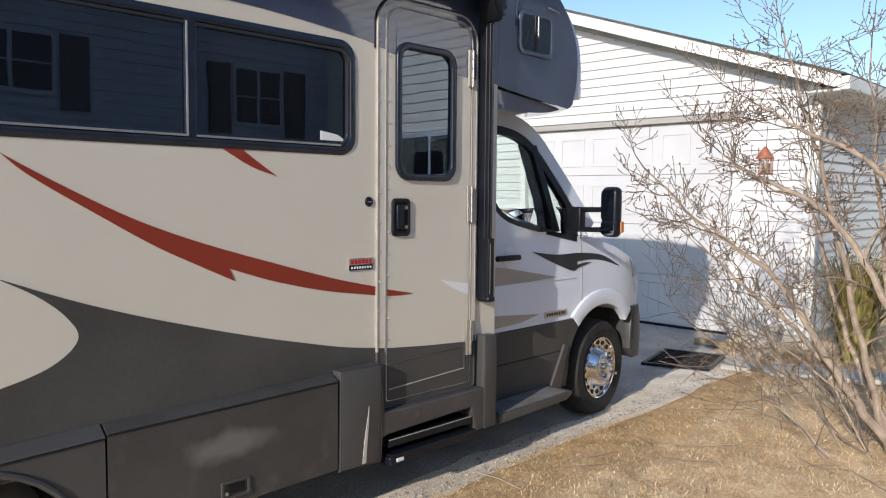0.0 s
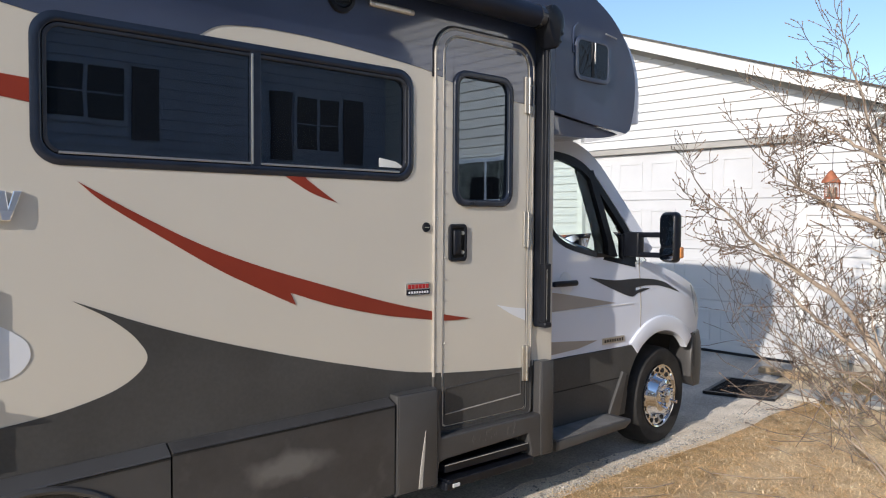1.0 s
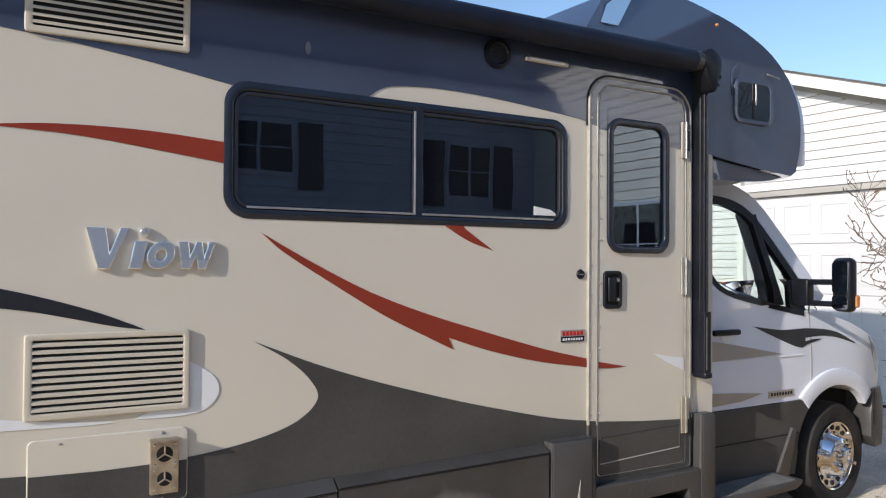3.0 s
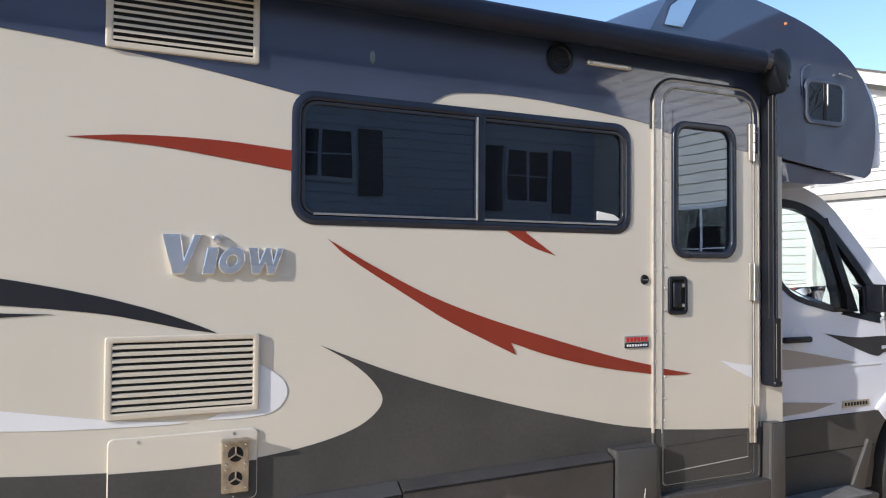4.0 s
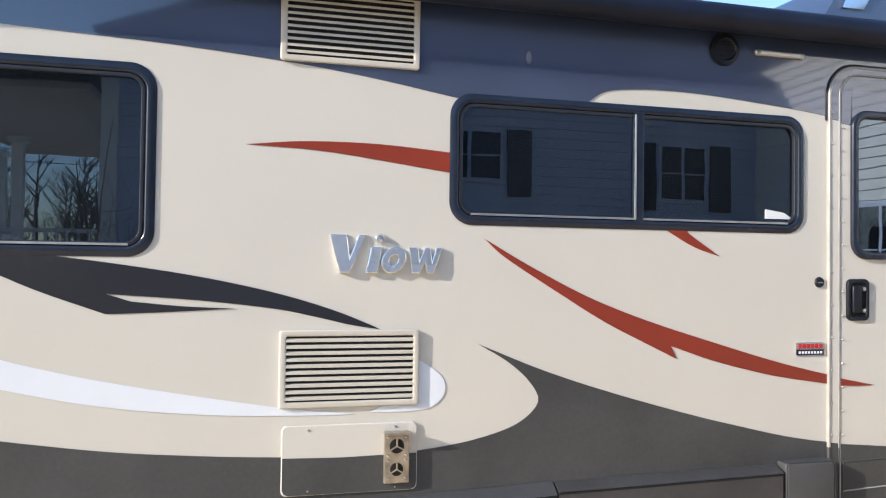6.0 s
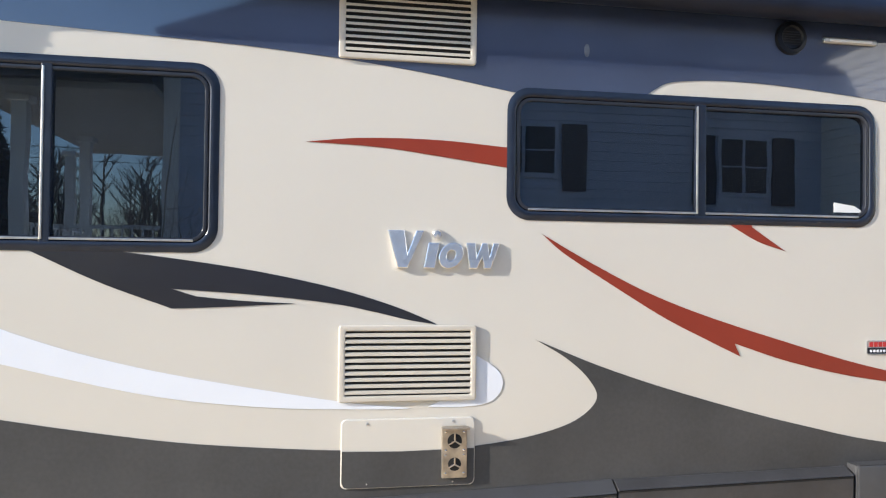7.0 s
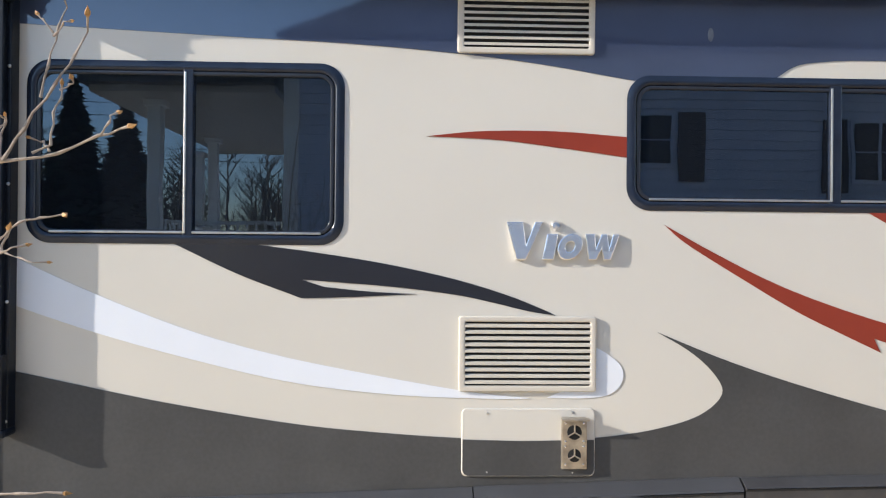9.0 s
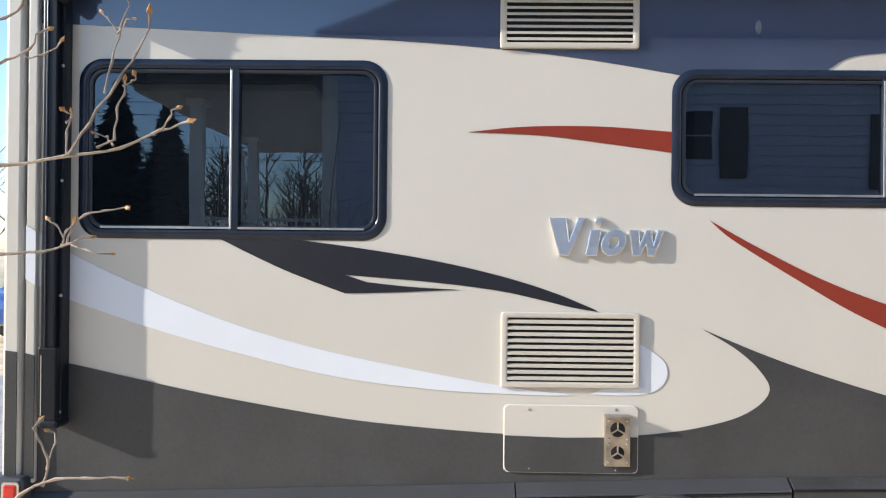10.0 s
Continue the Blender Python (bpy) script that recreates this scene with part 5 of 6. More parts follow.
def far_trees(seed, count, place, h0, h1):
    """Bare far trees: trunks with whips of twigs, joined."""
    rg = random.Random(seed)
    b = bmesh.new()
    for i in range(count):
        x, y = place(rg)
        h = rg.uniform(h0, h1)
        tube([(x, y, 0), (x + rg.uniform(-.3, .3), y, h * 0.5), (x + rg.uniform(-.5, .5), y, h)], [0.16, 0.09, 0.015], 5, b, False)
        for j in range(16):
            z = h * rg.uniform(0.2, 0.95)
            a = rg.random() * 6.283
            ln = (h - z * 0.6) * rg.uniform(0.25, 0.45)
            q = Vector((x + ln * 0.5 * math.cos(a), y + ln * 0.5 * math.sin(a), z + ln * 0.45))
            e = Vector((x + ln * math.cos(a + .3), y + ln * math.sin(a + .3), z + ln))
            tube([(x, y, z), q, e], [0.05, 0.03, 0.008], 4, b, False)
            for m_ in range(4):
                a2 = a + rg.uniform(-1, 1)
                tube([q, q + Vector((math.cos(a2), math.sin(a2), 1.1)) * ln * rg.uniform(.3, .6)], [0.02, 0.006], 3, b, False)
    tagged(part("far_woods", b, M["wood"]), "bare brown woods in the distance", "trees", kind="stuff")


far_trees(5, 300, lambda g: (g.uniform(-50, 18), g.uniform(-58, -38)), 5.0, 8.5)
far_trees(6, 40, lambda g: (g.uniform(-60, -16), g.uniform(14, 50)), 5, 10)
# power line across the street
pole = tagged(part("utility_pole", tube([(-30, -38, 0), (-30, -38, 10.5)], [0.16, 0.11], 10), M["wood"]), "wooden utility pole with wires", "pole")
for k, z in enumerate((10.2, 9.5, 7.8, 7.2)):
    pts = [(-30 + 62 * t, -38 - 2 * t, z - 6 * t * (1 - t) * 0.5) for t in np.linspace(0, 1, 14)]
    part("wire", tube(pts, 0.018, 4), M["plastic"], pole)


# blue car parked beyond the rear corner
def blue_car(x, y):
    c = tagged(part("car", warp(plate(curve([(0.0, 0.35), (0.05, 0.75), (0.7, 0.92), (1.2, 1.38), (2.6, 1.42), (3.4, 0.98), (4.2, 0.85), (4.3, 0.4)], 4) + [(4.2, 0.28), (0.1, 0.28)], -0.85, 0.85, bevel=0.05),
                                    lambda v: Vector((v.x, v.y * (1 - 0.22 * max(0.0, v.z - 0.85)), v.z)), 0.25, "z"), M["carblue"], smooth=True), "blue car parked behind the motorhome", "car")
    part("side_window", plate([(0.95, 0.95), (1.3, 1.3), (2.5, 1.33), (3.2, 0.98)], -0.862, -0.80), M["tinted"], c)
    part("side_window", plate([(0.95, 0.95), (1.3, 1.3), (2.5, 1.33), (3.2, 0.98)], 0.80, 0.862), M["tinted"], c)
    for xx in (0.8, 3.4):
        for yy in (-0.86, 0.66):
            part("wheel", lathe([(0.0, 0), (0.2, 0), (0.3, -0.01), (0.31, 0.05), (0.31, 0.18), (0.2, 0.2), (0.0, 0.2)], (xx, yy, 0.31), 24), M["tyre"], c)
    c.matrix_basis = pose(x, y, 0, 0, 0, 78)


blue_car(-8.1, 9.5)


# ---- bare lilac shrubs ----
def bud_at(b, p, d, size):
    d = d.normalized()
    s = d.orthogonal().normalized()
    u = d.cross(s)
    r = size * 0.30
    base, tip = b.verts.new(p - d * size * 0.2), b.verts.new(p + d * size)
    ringv = [b.verts.new(p + d * size * 0.28 + (s * math.cos(k * math.pi / 2) + u * math.sin(k * math.pi / 2)) * r) for k in range(4)]
    for k in range(4):
        b.faces.new((base, ringv[k - 1], ringv[k]))
        b.faces.new((tip, ringv[k], ringv[k - 1]))


def grow(b, buds, rg, p, d, length, r, depth, lift=0.25, bend=0.30, sub=5, budsize=0.018):
    """A crooked tapering branch that forks into ever finer ones."""
    n = 6
    pts, rad = [p.copy()], [r]
    edge = -0.56 + rg.uniform(-0.20, 0.30)
    bend = bend if depth > 1 else bend * 0.9
    for i in range(n):
        d = (d + Vector((rg.uniform(-bend, bend), rg.uniform(-bend, bend), rg.uniform(-bend, bend) + lift * 0.22))).normalized()
        q = p + d * length / n
        if q.y > edge + 0.62 * (q.x - 3.47) + 0.26 * min(1.0, max(0.0, (q.z - 0.7) / 0.8)) and p.y > -4 and p.x > 3:
            d = (d + Vector((0.35, -0.6, 0.25))).normalized()  # bent back to stay right of the camera's sightline past the cab
            q = p + d * length / n
        if q.z < 0.22 and p.z > 0:
            d.z = abs(d.z) + 0.3
            d.normalize()
            q = p + d * length / n
        p = q
        pts.append(p.copy())
        rad.append(max(0.0024, r * (1 - 0.62 * (i + 1) / n)))
    tube(pts, rad, 6 if r > 0.01 else 4, b[0] if r > 0.0072 else b[1], False)
    if depth == 0:
        bud_at(buds, pts[-1], d, budsize)
        for k in (-2, -4):
            if rg.random() < 0.75:
                for s in (-1, 1):
                    bud_at(buds, pts[k], (d + s * d.orthogonal()).normalized(), budsize * rg.uniform(0.6, 0.9))
        return
    for i in range(sub):
        k = rg.randint(1, n)
        a = rg.random() * 6.283
        o = d.orthogonal().normalized()
        o.rotate(Matrix.Rotation(a, 3, d))
        nd = (d * rg.uniform(0.4, 1.0) + o * rg.uniform(0.6, 1.2) + Vector((0, 0, lift * 0.7))).normalized()
        grow(b, buds, rg, pts[k], nd, length * rg.uniform(0.38, 0.68), rad[k] * 0.62, depth - 1, lift, bend, sub, budsize)
    grow(b, buds, rg, pts[-1], d, length * 0.5, rad[-1] * 0.9, depth - 1, lift, bend, sub, budsize)


def shrub(label, stems, seed, budsize=0.02, group=""):
    rg = random.Random(seed)
    b, buds = (bmesh.new(), bmesh.new()), bmesh.new()
    for x, y, dx, dy, dz, ln, r, depth, sub in stems:
        grow(b, buds, rg, Vector((x, y, -0.03)), Vector((dx, dy, dz)).normalized(), ln, r, depth, sub=sub, budsize=budsize)
    s = tagged(part("shrub", b[0], M["bark"], smooth=True), label, "shrub", group)
    tagged(part("twig_growth", b[1], M["twig"], s), "fine grey-brown twigs", kind="stuff")
    tagged(part("bud_cluster", buds, M["bud"], s), "small brown buds", kind="stuff")
    return s


def leader_shrub(label, leaders, suckers, seed, budsize):
    """Long bending leaders from one root, each clothed with forking side growth."""
    rg = random.Random(seed)
    b, buds = (bmesh.new(), bmesh.new()), bmesh.new()
    for pts, r, first, count, reach in leaders:
        line = [Vector(p) for p in curve(pts, 7)]
        n = len(line)
        line = [p + Vector((rg.uniform(-.012, .012), rg.uniform(-.012, .012), rg.uniform(-.008, .008))) for p in line]
        rad = [r * (1 - 0.80 * i / (n - 1)) for i in range(n)]
        tube(line, rad, 8, b[0], False)
        for k in range(count):
            i = min(n - 2, int((first + (1 - first) * (k + rg.random()) / count) * (n - 1)))
            d = (line[i + 1] - line[i]).normalized()
            o = d.orthogonal().normalized()
            o.rotate(Matrix.Rotation(rg.random() * 6.283, 3, d))
            nd = (d * rg.uniform(0.5, 1.0) + o * rg.uniform(0.7, 1.3) + Vector((0, 0, rg.uniform(-0.1, 0.45)))).normalized()
            grow(b, buds, rg, line[i], nd, reach * rg.uniform(0.6, 1.15) * (1 - 0.3 * i / n), min(0.0085, rad[i] * 0.55), 2, 0.16, 0.36, 4, budsize)
        grow(b, buds, rg, line[-1], (line[-1] - line[-2]).normalized(), reach * 0.8, rad[-1], 2, 0.3, 0.2, 4, budsize)
    for x, y, dx, dy, dz, ln, r in suckers:
        grow(b, buds, rg, Vector((x, y, -0.03)), Vector((dx, dy, dz)).normalized(), ln, r, 2, 0.10, 0.22, 3, budsize)
    s = tagged(part("shrub", b[0], M["bark"], smooth=True), label, "shrub")
    tagged(part("twig_growth", b[1], M["twig"], s), "fine grey-brown twigs", kind="stuff")
    tagged(part("bud_cluster", buds, M["bud"], s), "small brown buds", kind="stuff")
    return s


rg = random.Random(21)
LEADERS = [  # stem line, radius at the foot, where side growth begins, how many, how long
    ([(4.75, -1.74, -0.03), (4.75, -1.30, 0.52), (4.75, -0.88, 1.10), (4.72, -0.37, 1.44), (4.70, 0.05, 1.82)], 0.030, 0.34, 10, 0.54),
    ([(4.85, -1.78, -0.03), (4.80, -1.70, 1.00), (4.70, -1.54, 1.78), (4.70, -1.06, 2.08), (4.70, -0.74, 2.28)], 0.028, 0.40, 9, 0.52),
    ([(4.60, -1.76, -0.03), (4.58, -1.68, 0.85), (4.60, -1.29, 1.51), (4.60, -0.77, 1.80), (4.60, -0.55, 1.96)], 0.030, 0.40, 9, 0.50),
    ([(4.80, -1.64, -0.03), (4.80, -1.36, 1.00), (4.80, -1.09, 2.02), (4.80, -0.86, 2.75)], 0.026, 0.26, 12, 0.52),
    ([(4.90, -1.70, -0.03), (4.90, -1.50, 1.40), (4.90, -1.37, 2.60)], 0.024, 0.30, 9, 0.50),
    ([(5.00, -1.60, -0.03), (5.10, -1.00, 0.62), (5.20, -0.42, 1.02), (5.20, -0.08, 1.32)], 0.024, 0.30, 6, 0.52),
    ([(5.30, -1.55, -0.03), (5.35, -1.15, 0.75), (5.35, -0.92, 1.55), (5.35, -0.80, 2.05)], 0.024, 0.30, 4, 0.50),
]
SUCKERS = [(4.75 + rg.uniform(-.35, .45), -1.55 + rg.uniform(-.2, .25), rg.uniform(-.35, .5), rg.uniform(0.35, 1.0), rg.uniform(0.25, 1.1), rg.uniform(0.6, 1.15), rg.uniform(0.006, 0.011)) for i in range(9)]
bush = leader_shrub("large bare lilac shrub with pale tan branches and buds", LEADERS, SUCKERS, 8, 0.019)
# low suckers that sprawl over the driveway edge
LOW = [(6.2 + rg.uniform(-.4, .5), -0.40 + rg.uniform(-.35, .25), rg.uniform(-.45, .25), rg.uniform(0.6, 1.0), rg.uniform(.12, .55), rg.uniform(.7, 1.15), rg.uniform(0.007, 0.012), 2, 4) for i in range(5)]
LOW += [(5.75, -0.75, -0.10, 0.65, 0.70, 1.05, 0.016, 3, 4)]
shrub("low sprawling bare shrub beside the driveway", LOW, 15, 0.015)

# red-roofed feeder hanging in the shrub
feeder = tagged(part("hanging_feeder", lathe([(0.0, 0.115), (0.012, 0.11), (0.03, 0.085), (0.075, 0.02), (0.082, 0.0), (0.07, 0.004), (0.0, 0.02)], (4.58, -0.86, 1.90), 20, "z"), M["rust"], smooth=True),
                "orange-red hanging feeder with a wire basket", "feeder")
for k in range(12):
    a = k * math.pi / 6
    part("basket_wire", tube([(4.56 + 0.06 * math.cos(a), -0.88 + 0.06 * math.sin(a), 1.91), (4.56 + 0.06 * math.cos(a), -0.88 + 0.06 * math.sin(a), 1.76)], 0.003, 4), M["rust"], feeder)
part("basket_floor", lathe([(0.0, 0.0), (0.062, 0.0), (0.066, 0.012), (0.0, 0.012)], (4.56, -0.88, 1.755), 16, "z"), M["rust"], feeder)
part("seed_cake", box(4.525, 4.595, -0.915, -0.845, 1.768, 1.86, 0.01), M["bark"], feeder)
part("hanger", tube([(4.56, -0.88, 2.01), (4.56, -0.88, 2.2)], 0.003, 4), M["plastic"], feeder)

feeder.scale, feeder.location = (0.72, 0.72, 0.72), (4.58 * 0.28, -0.86 * 0.28, 1.90 * 0.28)


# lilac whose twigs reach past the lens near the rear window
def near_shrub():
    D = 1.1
    # view slopes from the last camera position, at distance D, to fit its view
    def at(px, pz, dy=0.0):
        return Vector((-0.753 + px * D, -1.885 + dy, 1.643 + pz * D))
    b, buds = bmesh.new(), bmesh.new()
    rk = random.Random(3)
    def twig(pts, r0, r1, tip=0.022):
        q = curve([tuple(p) for p in pts], 3)
        n = len(q)
        r0, r1 = r0 * 0.36, r1 * 0.40
        k = rk.uniform(-.03, .03) / n
        q = [q[0]] + [(a + rk.uniform(-.0022, .0022), c + k * q.index((a, c, e)), e + rk.uniform(-.0022, .0022)) for a, c, e in q[1:-1]] + [q[-1]]
        tube(q, [r0 + (r1 - r0) * i / (n - 1) + (0.0009 if i % 3 == 0 else 0) for i in range(n)], 7, b, True)
        if tip:
            d = Vector(q[-1]) - Vector(q[-2])
            bud_at(buds, Vector(q[-1]), d, tip * 0.85)
    # a stem from the ground, then its side twigs; all placed by view slope
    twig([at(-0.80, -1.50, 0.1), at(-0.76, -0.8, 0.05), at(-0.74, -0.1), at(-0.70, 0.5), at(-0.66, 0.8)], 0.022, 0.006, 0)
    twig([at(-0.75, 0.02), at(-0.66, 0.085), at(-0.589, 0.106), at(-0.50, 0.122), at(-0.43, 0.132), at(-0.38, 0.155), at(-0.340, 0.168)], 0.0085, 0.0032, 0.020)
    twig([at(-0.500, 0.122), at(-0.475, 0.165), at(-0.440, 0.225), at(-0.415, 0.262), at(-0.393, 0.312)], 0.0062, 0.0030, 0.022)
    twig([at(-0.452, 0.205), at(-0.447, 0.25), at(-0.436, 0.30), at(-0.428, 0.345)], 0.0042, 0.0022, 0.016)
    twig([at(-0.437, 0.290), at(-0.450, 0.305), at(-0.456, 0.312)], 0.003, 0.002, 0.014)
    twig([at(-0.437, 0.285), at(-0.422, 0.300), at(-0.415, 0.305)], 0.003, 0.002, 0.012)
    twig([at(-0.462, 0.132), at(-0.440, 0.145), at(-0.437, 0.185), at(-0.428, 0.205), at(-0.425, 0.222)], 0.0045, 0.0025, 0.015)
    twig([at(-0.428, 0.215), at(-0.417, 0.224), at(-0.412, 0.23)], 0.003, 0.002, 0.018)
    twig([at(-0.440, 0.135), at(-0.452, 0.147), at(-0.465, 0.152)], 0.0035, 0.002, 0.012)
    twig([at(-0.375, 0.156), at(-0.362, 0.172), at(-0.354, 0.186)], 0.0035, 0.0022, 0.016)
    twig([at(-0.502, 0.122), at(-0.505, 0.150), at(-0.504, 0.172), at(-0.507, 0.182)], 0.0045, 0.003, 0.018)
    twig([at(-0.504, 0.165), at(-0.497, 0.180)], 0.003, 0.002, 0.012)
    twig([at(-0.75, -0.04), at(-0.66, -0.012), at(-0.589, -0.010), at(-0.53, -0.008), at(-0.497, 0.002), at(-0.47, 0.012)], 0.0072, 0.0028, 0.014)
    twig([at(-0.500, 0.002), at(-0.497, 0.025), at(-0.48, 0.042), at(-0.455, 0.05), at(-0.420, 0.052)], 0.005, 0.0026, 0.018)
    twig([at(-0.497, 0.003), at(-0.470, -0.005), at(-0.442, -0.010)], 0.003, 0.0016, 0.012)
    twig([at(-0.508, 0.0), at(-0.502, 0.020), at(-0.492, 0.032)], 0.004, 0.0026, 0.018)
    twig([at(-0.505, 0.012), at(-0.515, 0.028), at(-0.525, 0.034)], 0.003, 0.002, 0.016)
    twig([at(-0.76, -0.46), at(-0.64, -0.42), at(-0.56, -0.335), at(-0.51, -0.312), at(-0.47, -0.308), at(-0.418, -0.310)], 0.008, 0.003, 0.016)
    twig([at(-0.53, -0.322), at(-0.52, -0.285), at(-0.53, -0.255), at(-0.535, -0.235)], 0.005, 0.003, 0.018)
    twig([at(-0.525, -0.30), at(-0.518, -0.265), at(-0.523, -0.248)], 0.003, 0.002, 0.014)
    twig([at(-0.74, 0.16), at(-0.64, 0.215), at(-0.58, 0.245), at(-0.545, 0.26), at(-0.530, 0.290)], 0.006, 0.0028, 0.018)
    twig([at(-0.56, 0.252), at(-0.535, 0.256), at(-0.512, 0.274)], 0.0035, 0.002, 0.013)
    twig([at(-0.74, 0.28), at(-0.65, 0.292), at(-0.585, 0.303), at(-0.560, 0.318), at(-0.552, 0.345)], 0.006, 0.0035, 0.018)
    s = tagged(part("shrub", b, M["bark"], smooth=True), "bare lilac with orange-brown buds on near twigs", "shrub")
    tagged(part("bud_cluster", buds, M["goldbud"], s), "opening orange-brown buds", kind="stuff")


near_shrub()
# young shrubs before the house
rg = random.Random(31)
for i, (x, y, h) in enumerate([(2.6, -7.6, 1.3), (4.6, -7.4, 1.5), (5.9, -7.8, 1.5), (7.2, -7.2, 1.4), (-2.2, -7.6, 1.7), (-3.6, -7.9, 1.5), (-4.4, -7.0, 1.2)]):
    st = [(x + rg.uniform(-.2, .2), y + rg.uniform(-.2, .2), rg.uniform(-.5, .5), rg.uniform(-.5, .5), 1.0, h, 0.018, 2, 5) for k in range(5)]
    shrub("bare shrub before the house", st, 40 + i, 0.02, "shrubs before the house")


# golden ornamental grass by the garage side
def clump(x, y, h, r, count, seed, material, name, label):
    g = np.random.default_rng(seed)
    V, F = [], []
    for i in range(count):
        a, k = g.random() * 6.283, g.random()
        lean = r * (0.2 + 0.8 * g.random())
        hh = h * (0.45 + 0.55 * g.random())
        bx, by = x + 0.25 * r * math.cos(a) * k, y + 0.25 * r * math.sin(a) * k
        w = 0.006 + 0.006 * g.random()
        o = len(V)
        px, py = -math.sin(a) * w, math.cos(a) * w
        V += [(bx - px, by - py, 0), (bx + px, by + py, 0), (bx + math.cos(a) * lean * .35 + px, by + math.sin(a) * lean * .35 + py, hh * .65),
              (bx + math.cos(a) * lean * .35 - px, by + math.sin(a) * lean * .35 - py, hh * .65), (bx + math.cos(a) * lean, by + math.sin(a) * lean, hh)]
        F += [(o, o + 1, o + 2, o + 3), (o + 3, o + 2, o + 4)]
    me = bpy.data.meshes.new(name)
    me.from_pydata(V, [], F)
    me.materials.append(material)
    return tagged(new(name, me), label, "grass")


clump(7.75, -0.55, 1.15, 0.45, 900, 3, M["goldgrass"], "ornamental_grass", "clump of golden-green ornamental grass by the garage")
clump(8.5, -0.95, 1.0, 0.45, 700, 4, M["goldgrass"], "ornamental_grass", "clump of golden-green ornamental grass by the garage")


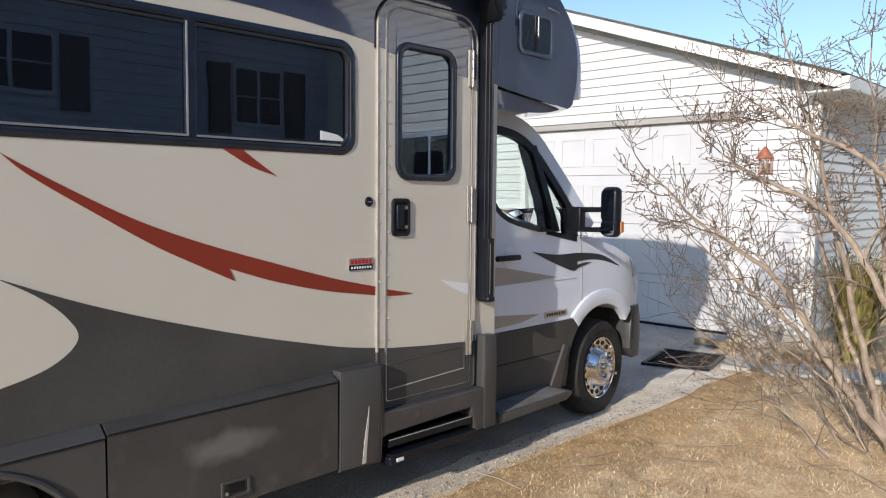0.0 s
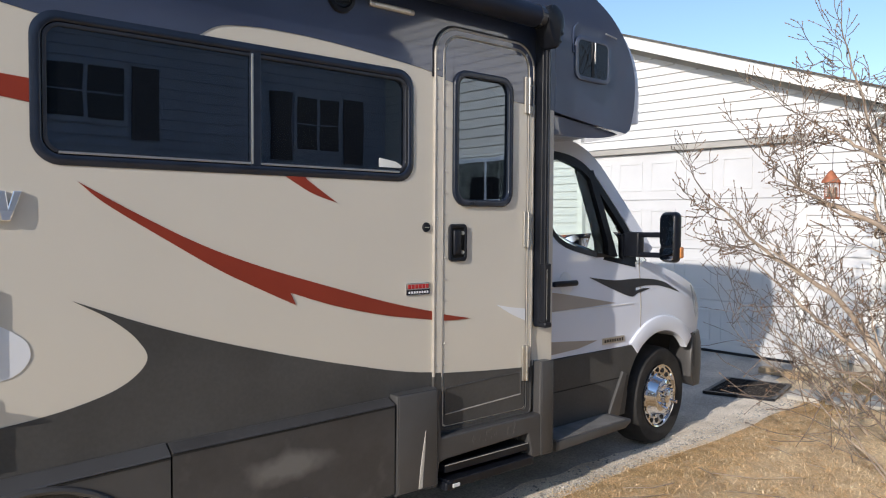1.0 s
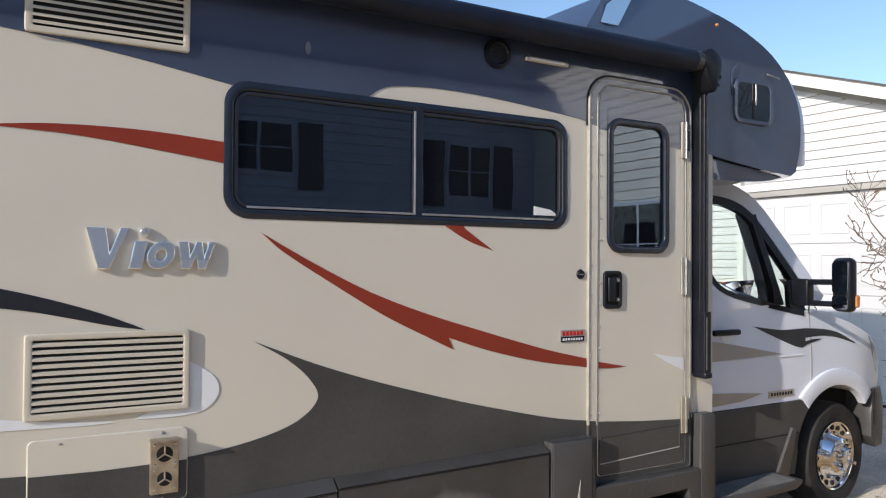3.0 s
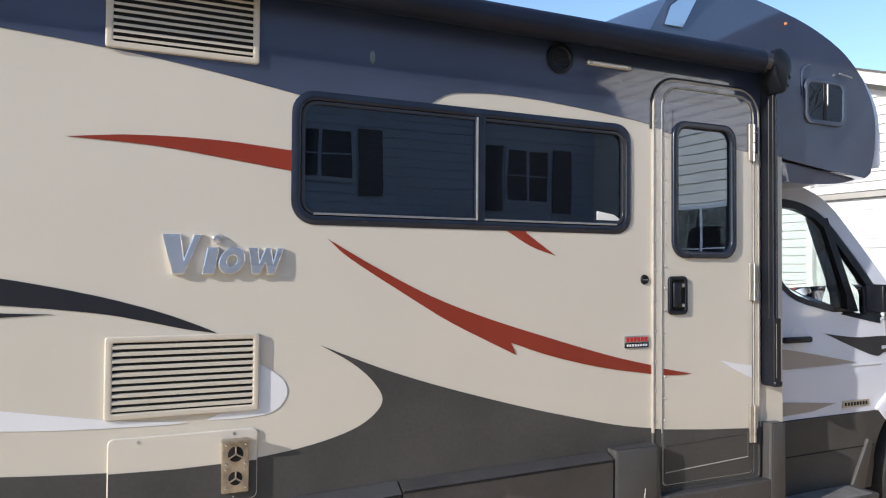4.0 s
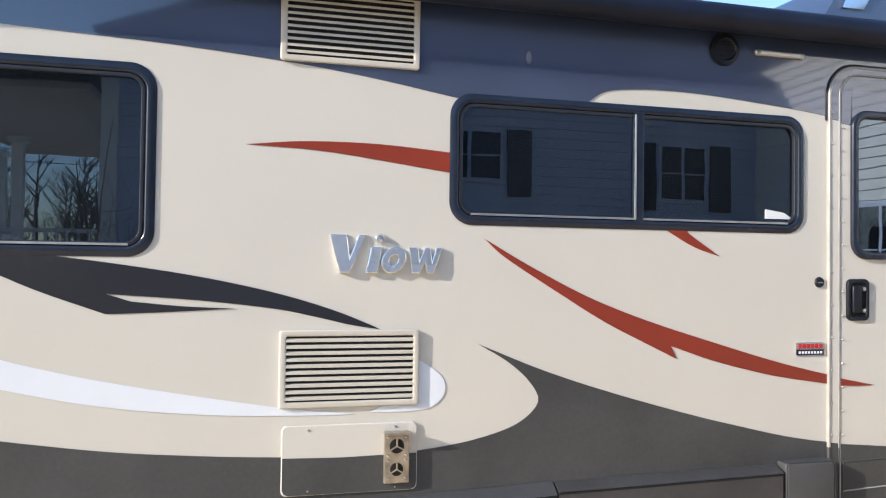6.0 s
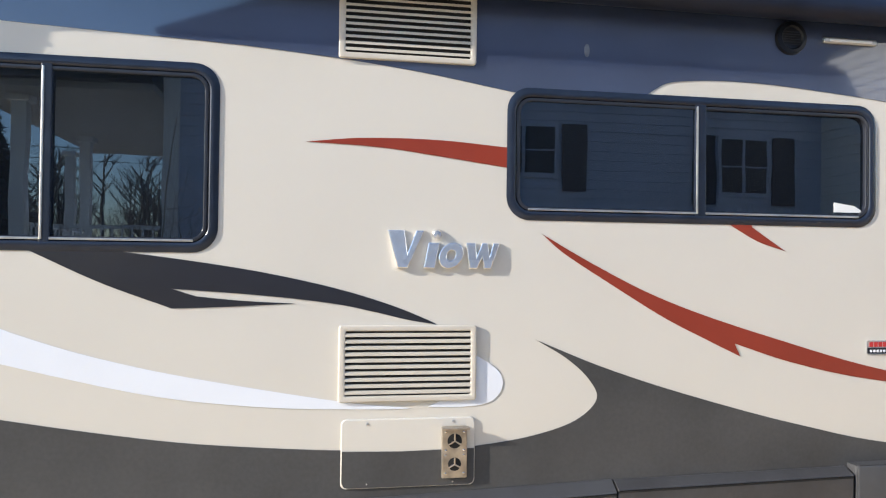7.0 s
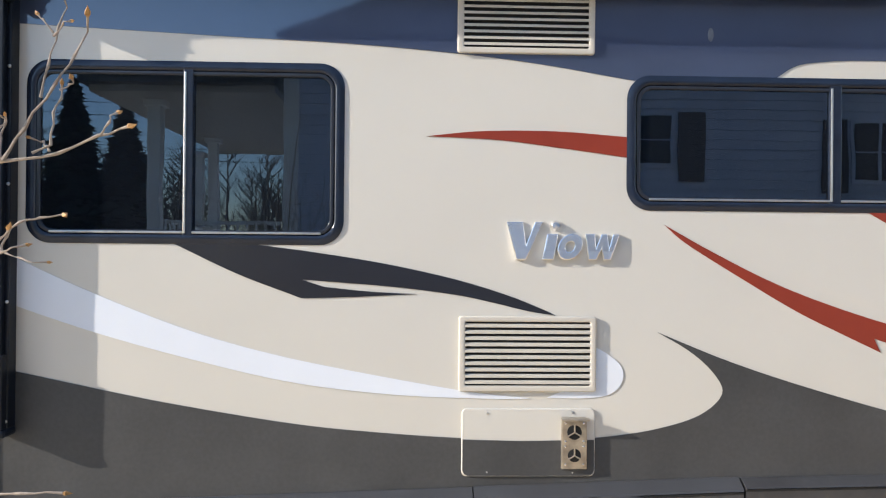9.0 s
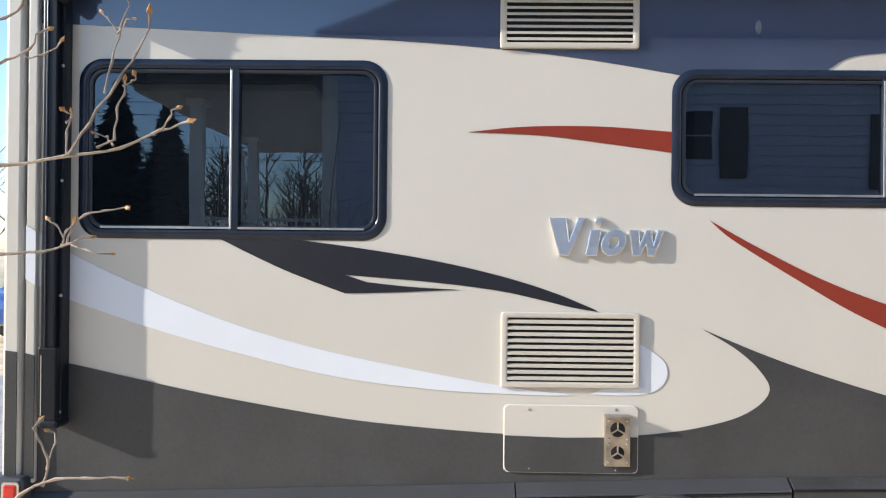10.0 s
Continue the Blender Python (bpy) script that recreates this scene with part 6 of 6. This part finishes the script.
# ---- matted dead grass ----
def dead_grass():
    """A matted layer of flat blades and, over it, ragged tufts."""
    g = np.random.default_rng(7)
    n = 230000
    near = g.random(n) < 0.74
    x = np.where(near, 1.4 + 8.0 * g.random(n) ** 1.25 - 0.6 * np.abs(g.normal(size=n)), -9.0 + 12.0 * g.random(n))
    y = np.where(near, -3.6 + 3.75 * g.random(n) - 0.5 * np.abs(g.normal(size=n)), -8.0 + 8.2 * g.random(n))
    a = g.random(n) * 6.283
    ln = 0.020 + 0.070 * g.random(n) ** 1.5
    w = 0.0008 + 0.0010 * g.random(n)
    rise = 0.002 + 0.016 * g.random(n) ** 2
    z0 = 0.002 + 0.012 * g.random(n)
    # tufts: blades that lean out of common roots, thicker along the driveway
    m, per = 7000, 13
    tx = 1.5 + 6.3 * g.random(m) ** 1.1
    ty = np.where(g.random(m) < 0.45, -0.05 + 0.03 * (tx - 2.5) - 0.42 * g.random(m) ** 1.4, -3.2 + 3.2 * g.random(m))
    patch = np.sin(tx * 2.1 + 1.3 * np.sin(ty * 2.7)) + np.sin(ty * 3.3 + tx * 0.9)
    tall = np.clip(0.55 + 0.30 * patch + 0.25 * g.normal(size=m), 0.12, 1.3)
    x = np.concatenate([x, np.repeat(tx, per) + 0.014 * g.normal(size=m * per)])
    y = np.concatenate([y, np.repeat(ty, per) + 0.014 * g.normal(size=m * per)])
    k = np.repeat(tall, per)
    a = np.concatenate([a, g.random(m * per) * 6.283])
    ln = np.concatenate([ln, 0.025 + 0.055 * g.random(m * per) * (0.5 + k)])
    w = np.concatenate([w, 0.0008 + 0.0010 * g.random(m * per)])
    rise = np.concatenate([rise, (0.004 + 0.014 * g.random(m * per)) * k])
    z0 = np.concatenate([z0, 0.002 + 0.004 * g.random(m * per)])
    flag = np.arange(len(x)) >= n
    lim = -0.02 + 0.03 * np.sin(x * 2.3) + 0.03 * (x - 2.5) + 0.07 * g.normal(size=len(x))
    keep = (y < lim) & ~((x > 8.0) & (y > 0.1))
    x, y, a, ln, w, rise, z0 = (q[keep] for q in (x, y, a, ln, w, rise, z0))
    n = len(x)
    c, s = np.cos(a), np.sin(a)
    V = np.empty((n, 5, 3))
    V[:, 0] = np.stack([x - s * w, y + c * w, z0], 1)
    V[:, 1] = np.stack([x + s * w, y - c * w, z0], 1)
    mx, my = x + c * ln * 0.55, y + s * ln * 0.55
    V[:, 2] = np.stack([mx + s * w, my - c * w, z0 + rise], 1)
    V[:, 3] = np.stack([mx - s * w, my + c * w, z0 + rise], 1)
    V[:, 4] = np.stack([x + c * ln, y + s * ln, z0 + rise * (0.3 + 0.9 * g.random(n))], 1)
    tuft = flag[keep]
    for name, label, material, pick in (("dead_grass", "flattened straw-coloured dead grass", M["straw"], ~tuft), ("grass_tuft", "low brown tufts of dead grass", M["thatch"], tuft)):
        W = V[pick].reshape(-1, 3)
        F = []
        for i in range(0, len(W), 5):
            F += [(i, i + 1, i + 2, i + 3), (i + 3, i + 2, i + 4)]
        me = bpy.data.meshes.new(name)
        me.from_pydata(W.tolist(), [], F)
        me.materials.append(material)
        tagged(new(name, me), label, "grass", kind="stuff")


dead_grass()


def litter():
    """Fallen twigs on the lawn and loose stones along the driveway edge."""
    rg = random.Random(77)
    b = bmesh.new()
    for i in range(38):
        x, y = rg.uniform(2.6, 6.8), rg.uniform(-2.3, -0.25)
        a, ln = rg.random() * 6.283, rg.uniform(0.12, 0.5)
        p = Vector((x, y, 0.022))
        q = p + Vector((math.cos(a), math.sin(a), rg.uniform(0, .12))) * ln * 0.5
        e = q + Vector((math.cos(a + rg.uniform(-.5, .5)), math.sin(a + rg.uniform(-.5, .5)), rg.uniform(-.02, .2))) * ln * 0.5
        tube([p, q, e], [0.0035, 0.003, 0.0015], 4, b, False)
    tagged(part("fallen_twigs", b, M["bark"]), "dry fallen twigs on the lawn", "twigs", kind="stuff")
    b = bmesh.new()
    for i in range(1300):
        x = rg.uniform(1.6, 7.6)
        y = -0.05 + 0.03 * (x - 2.5) + abs(rg.gauss(0, 0.12))
        r = rg.uniform(0.004, 0.012)
        m = Matrix.Translation((x, y, 0.010 + r * 0.3)) @ Matrix.Diagonal((r * rg.uniform(.8, 1.5), r, r * 0.7, 1)) @ Matrix.Rotation(rg.random() * 3, 4, "Z")
        vs = [b.verts.new(m @ Vector(c)) for c in ((1, 0, 0), (0, 1, 0), (-1, 0, 0), (0, -1, 0), (0, 0, 1))]
        for k in range(4):
            b.faces.new((vs[k], vs[(k + 1) % 4], vs[4]))
    tagged(part("gravel", b, M["stone"]), "loose pale gravel on the driveway", "gravel", kind="stuff")


litter()
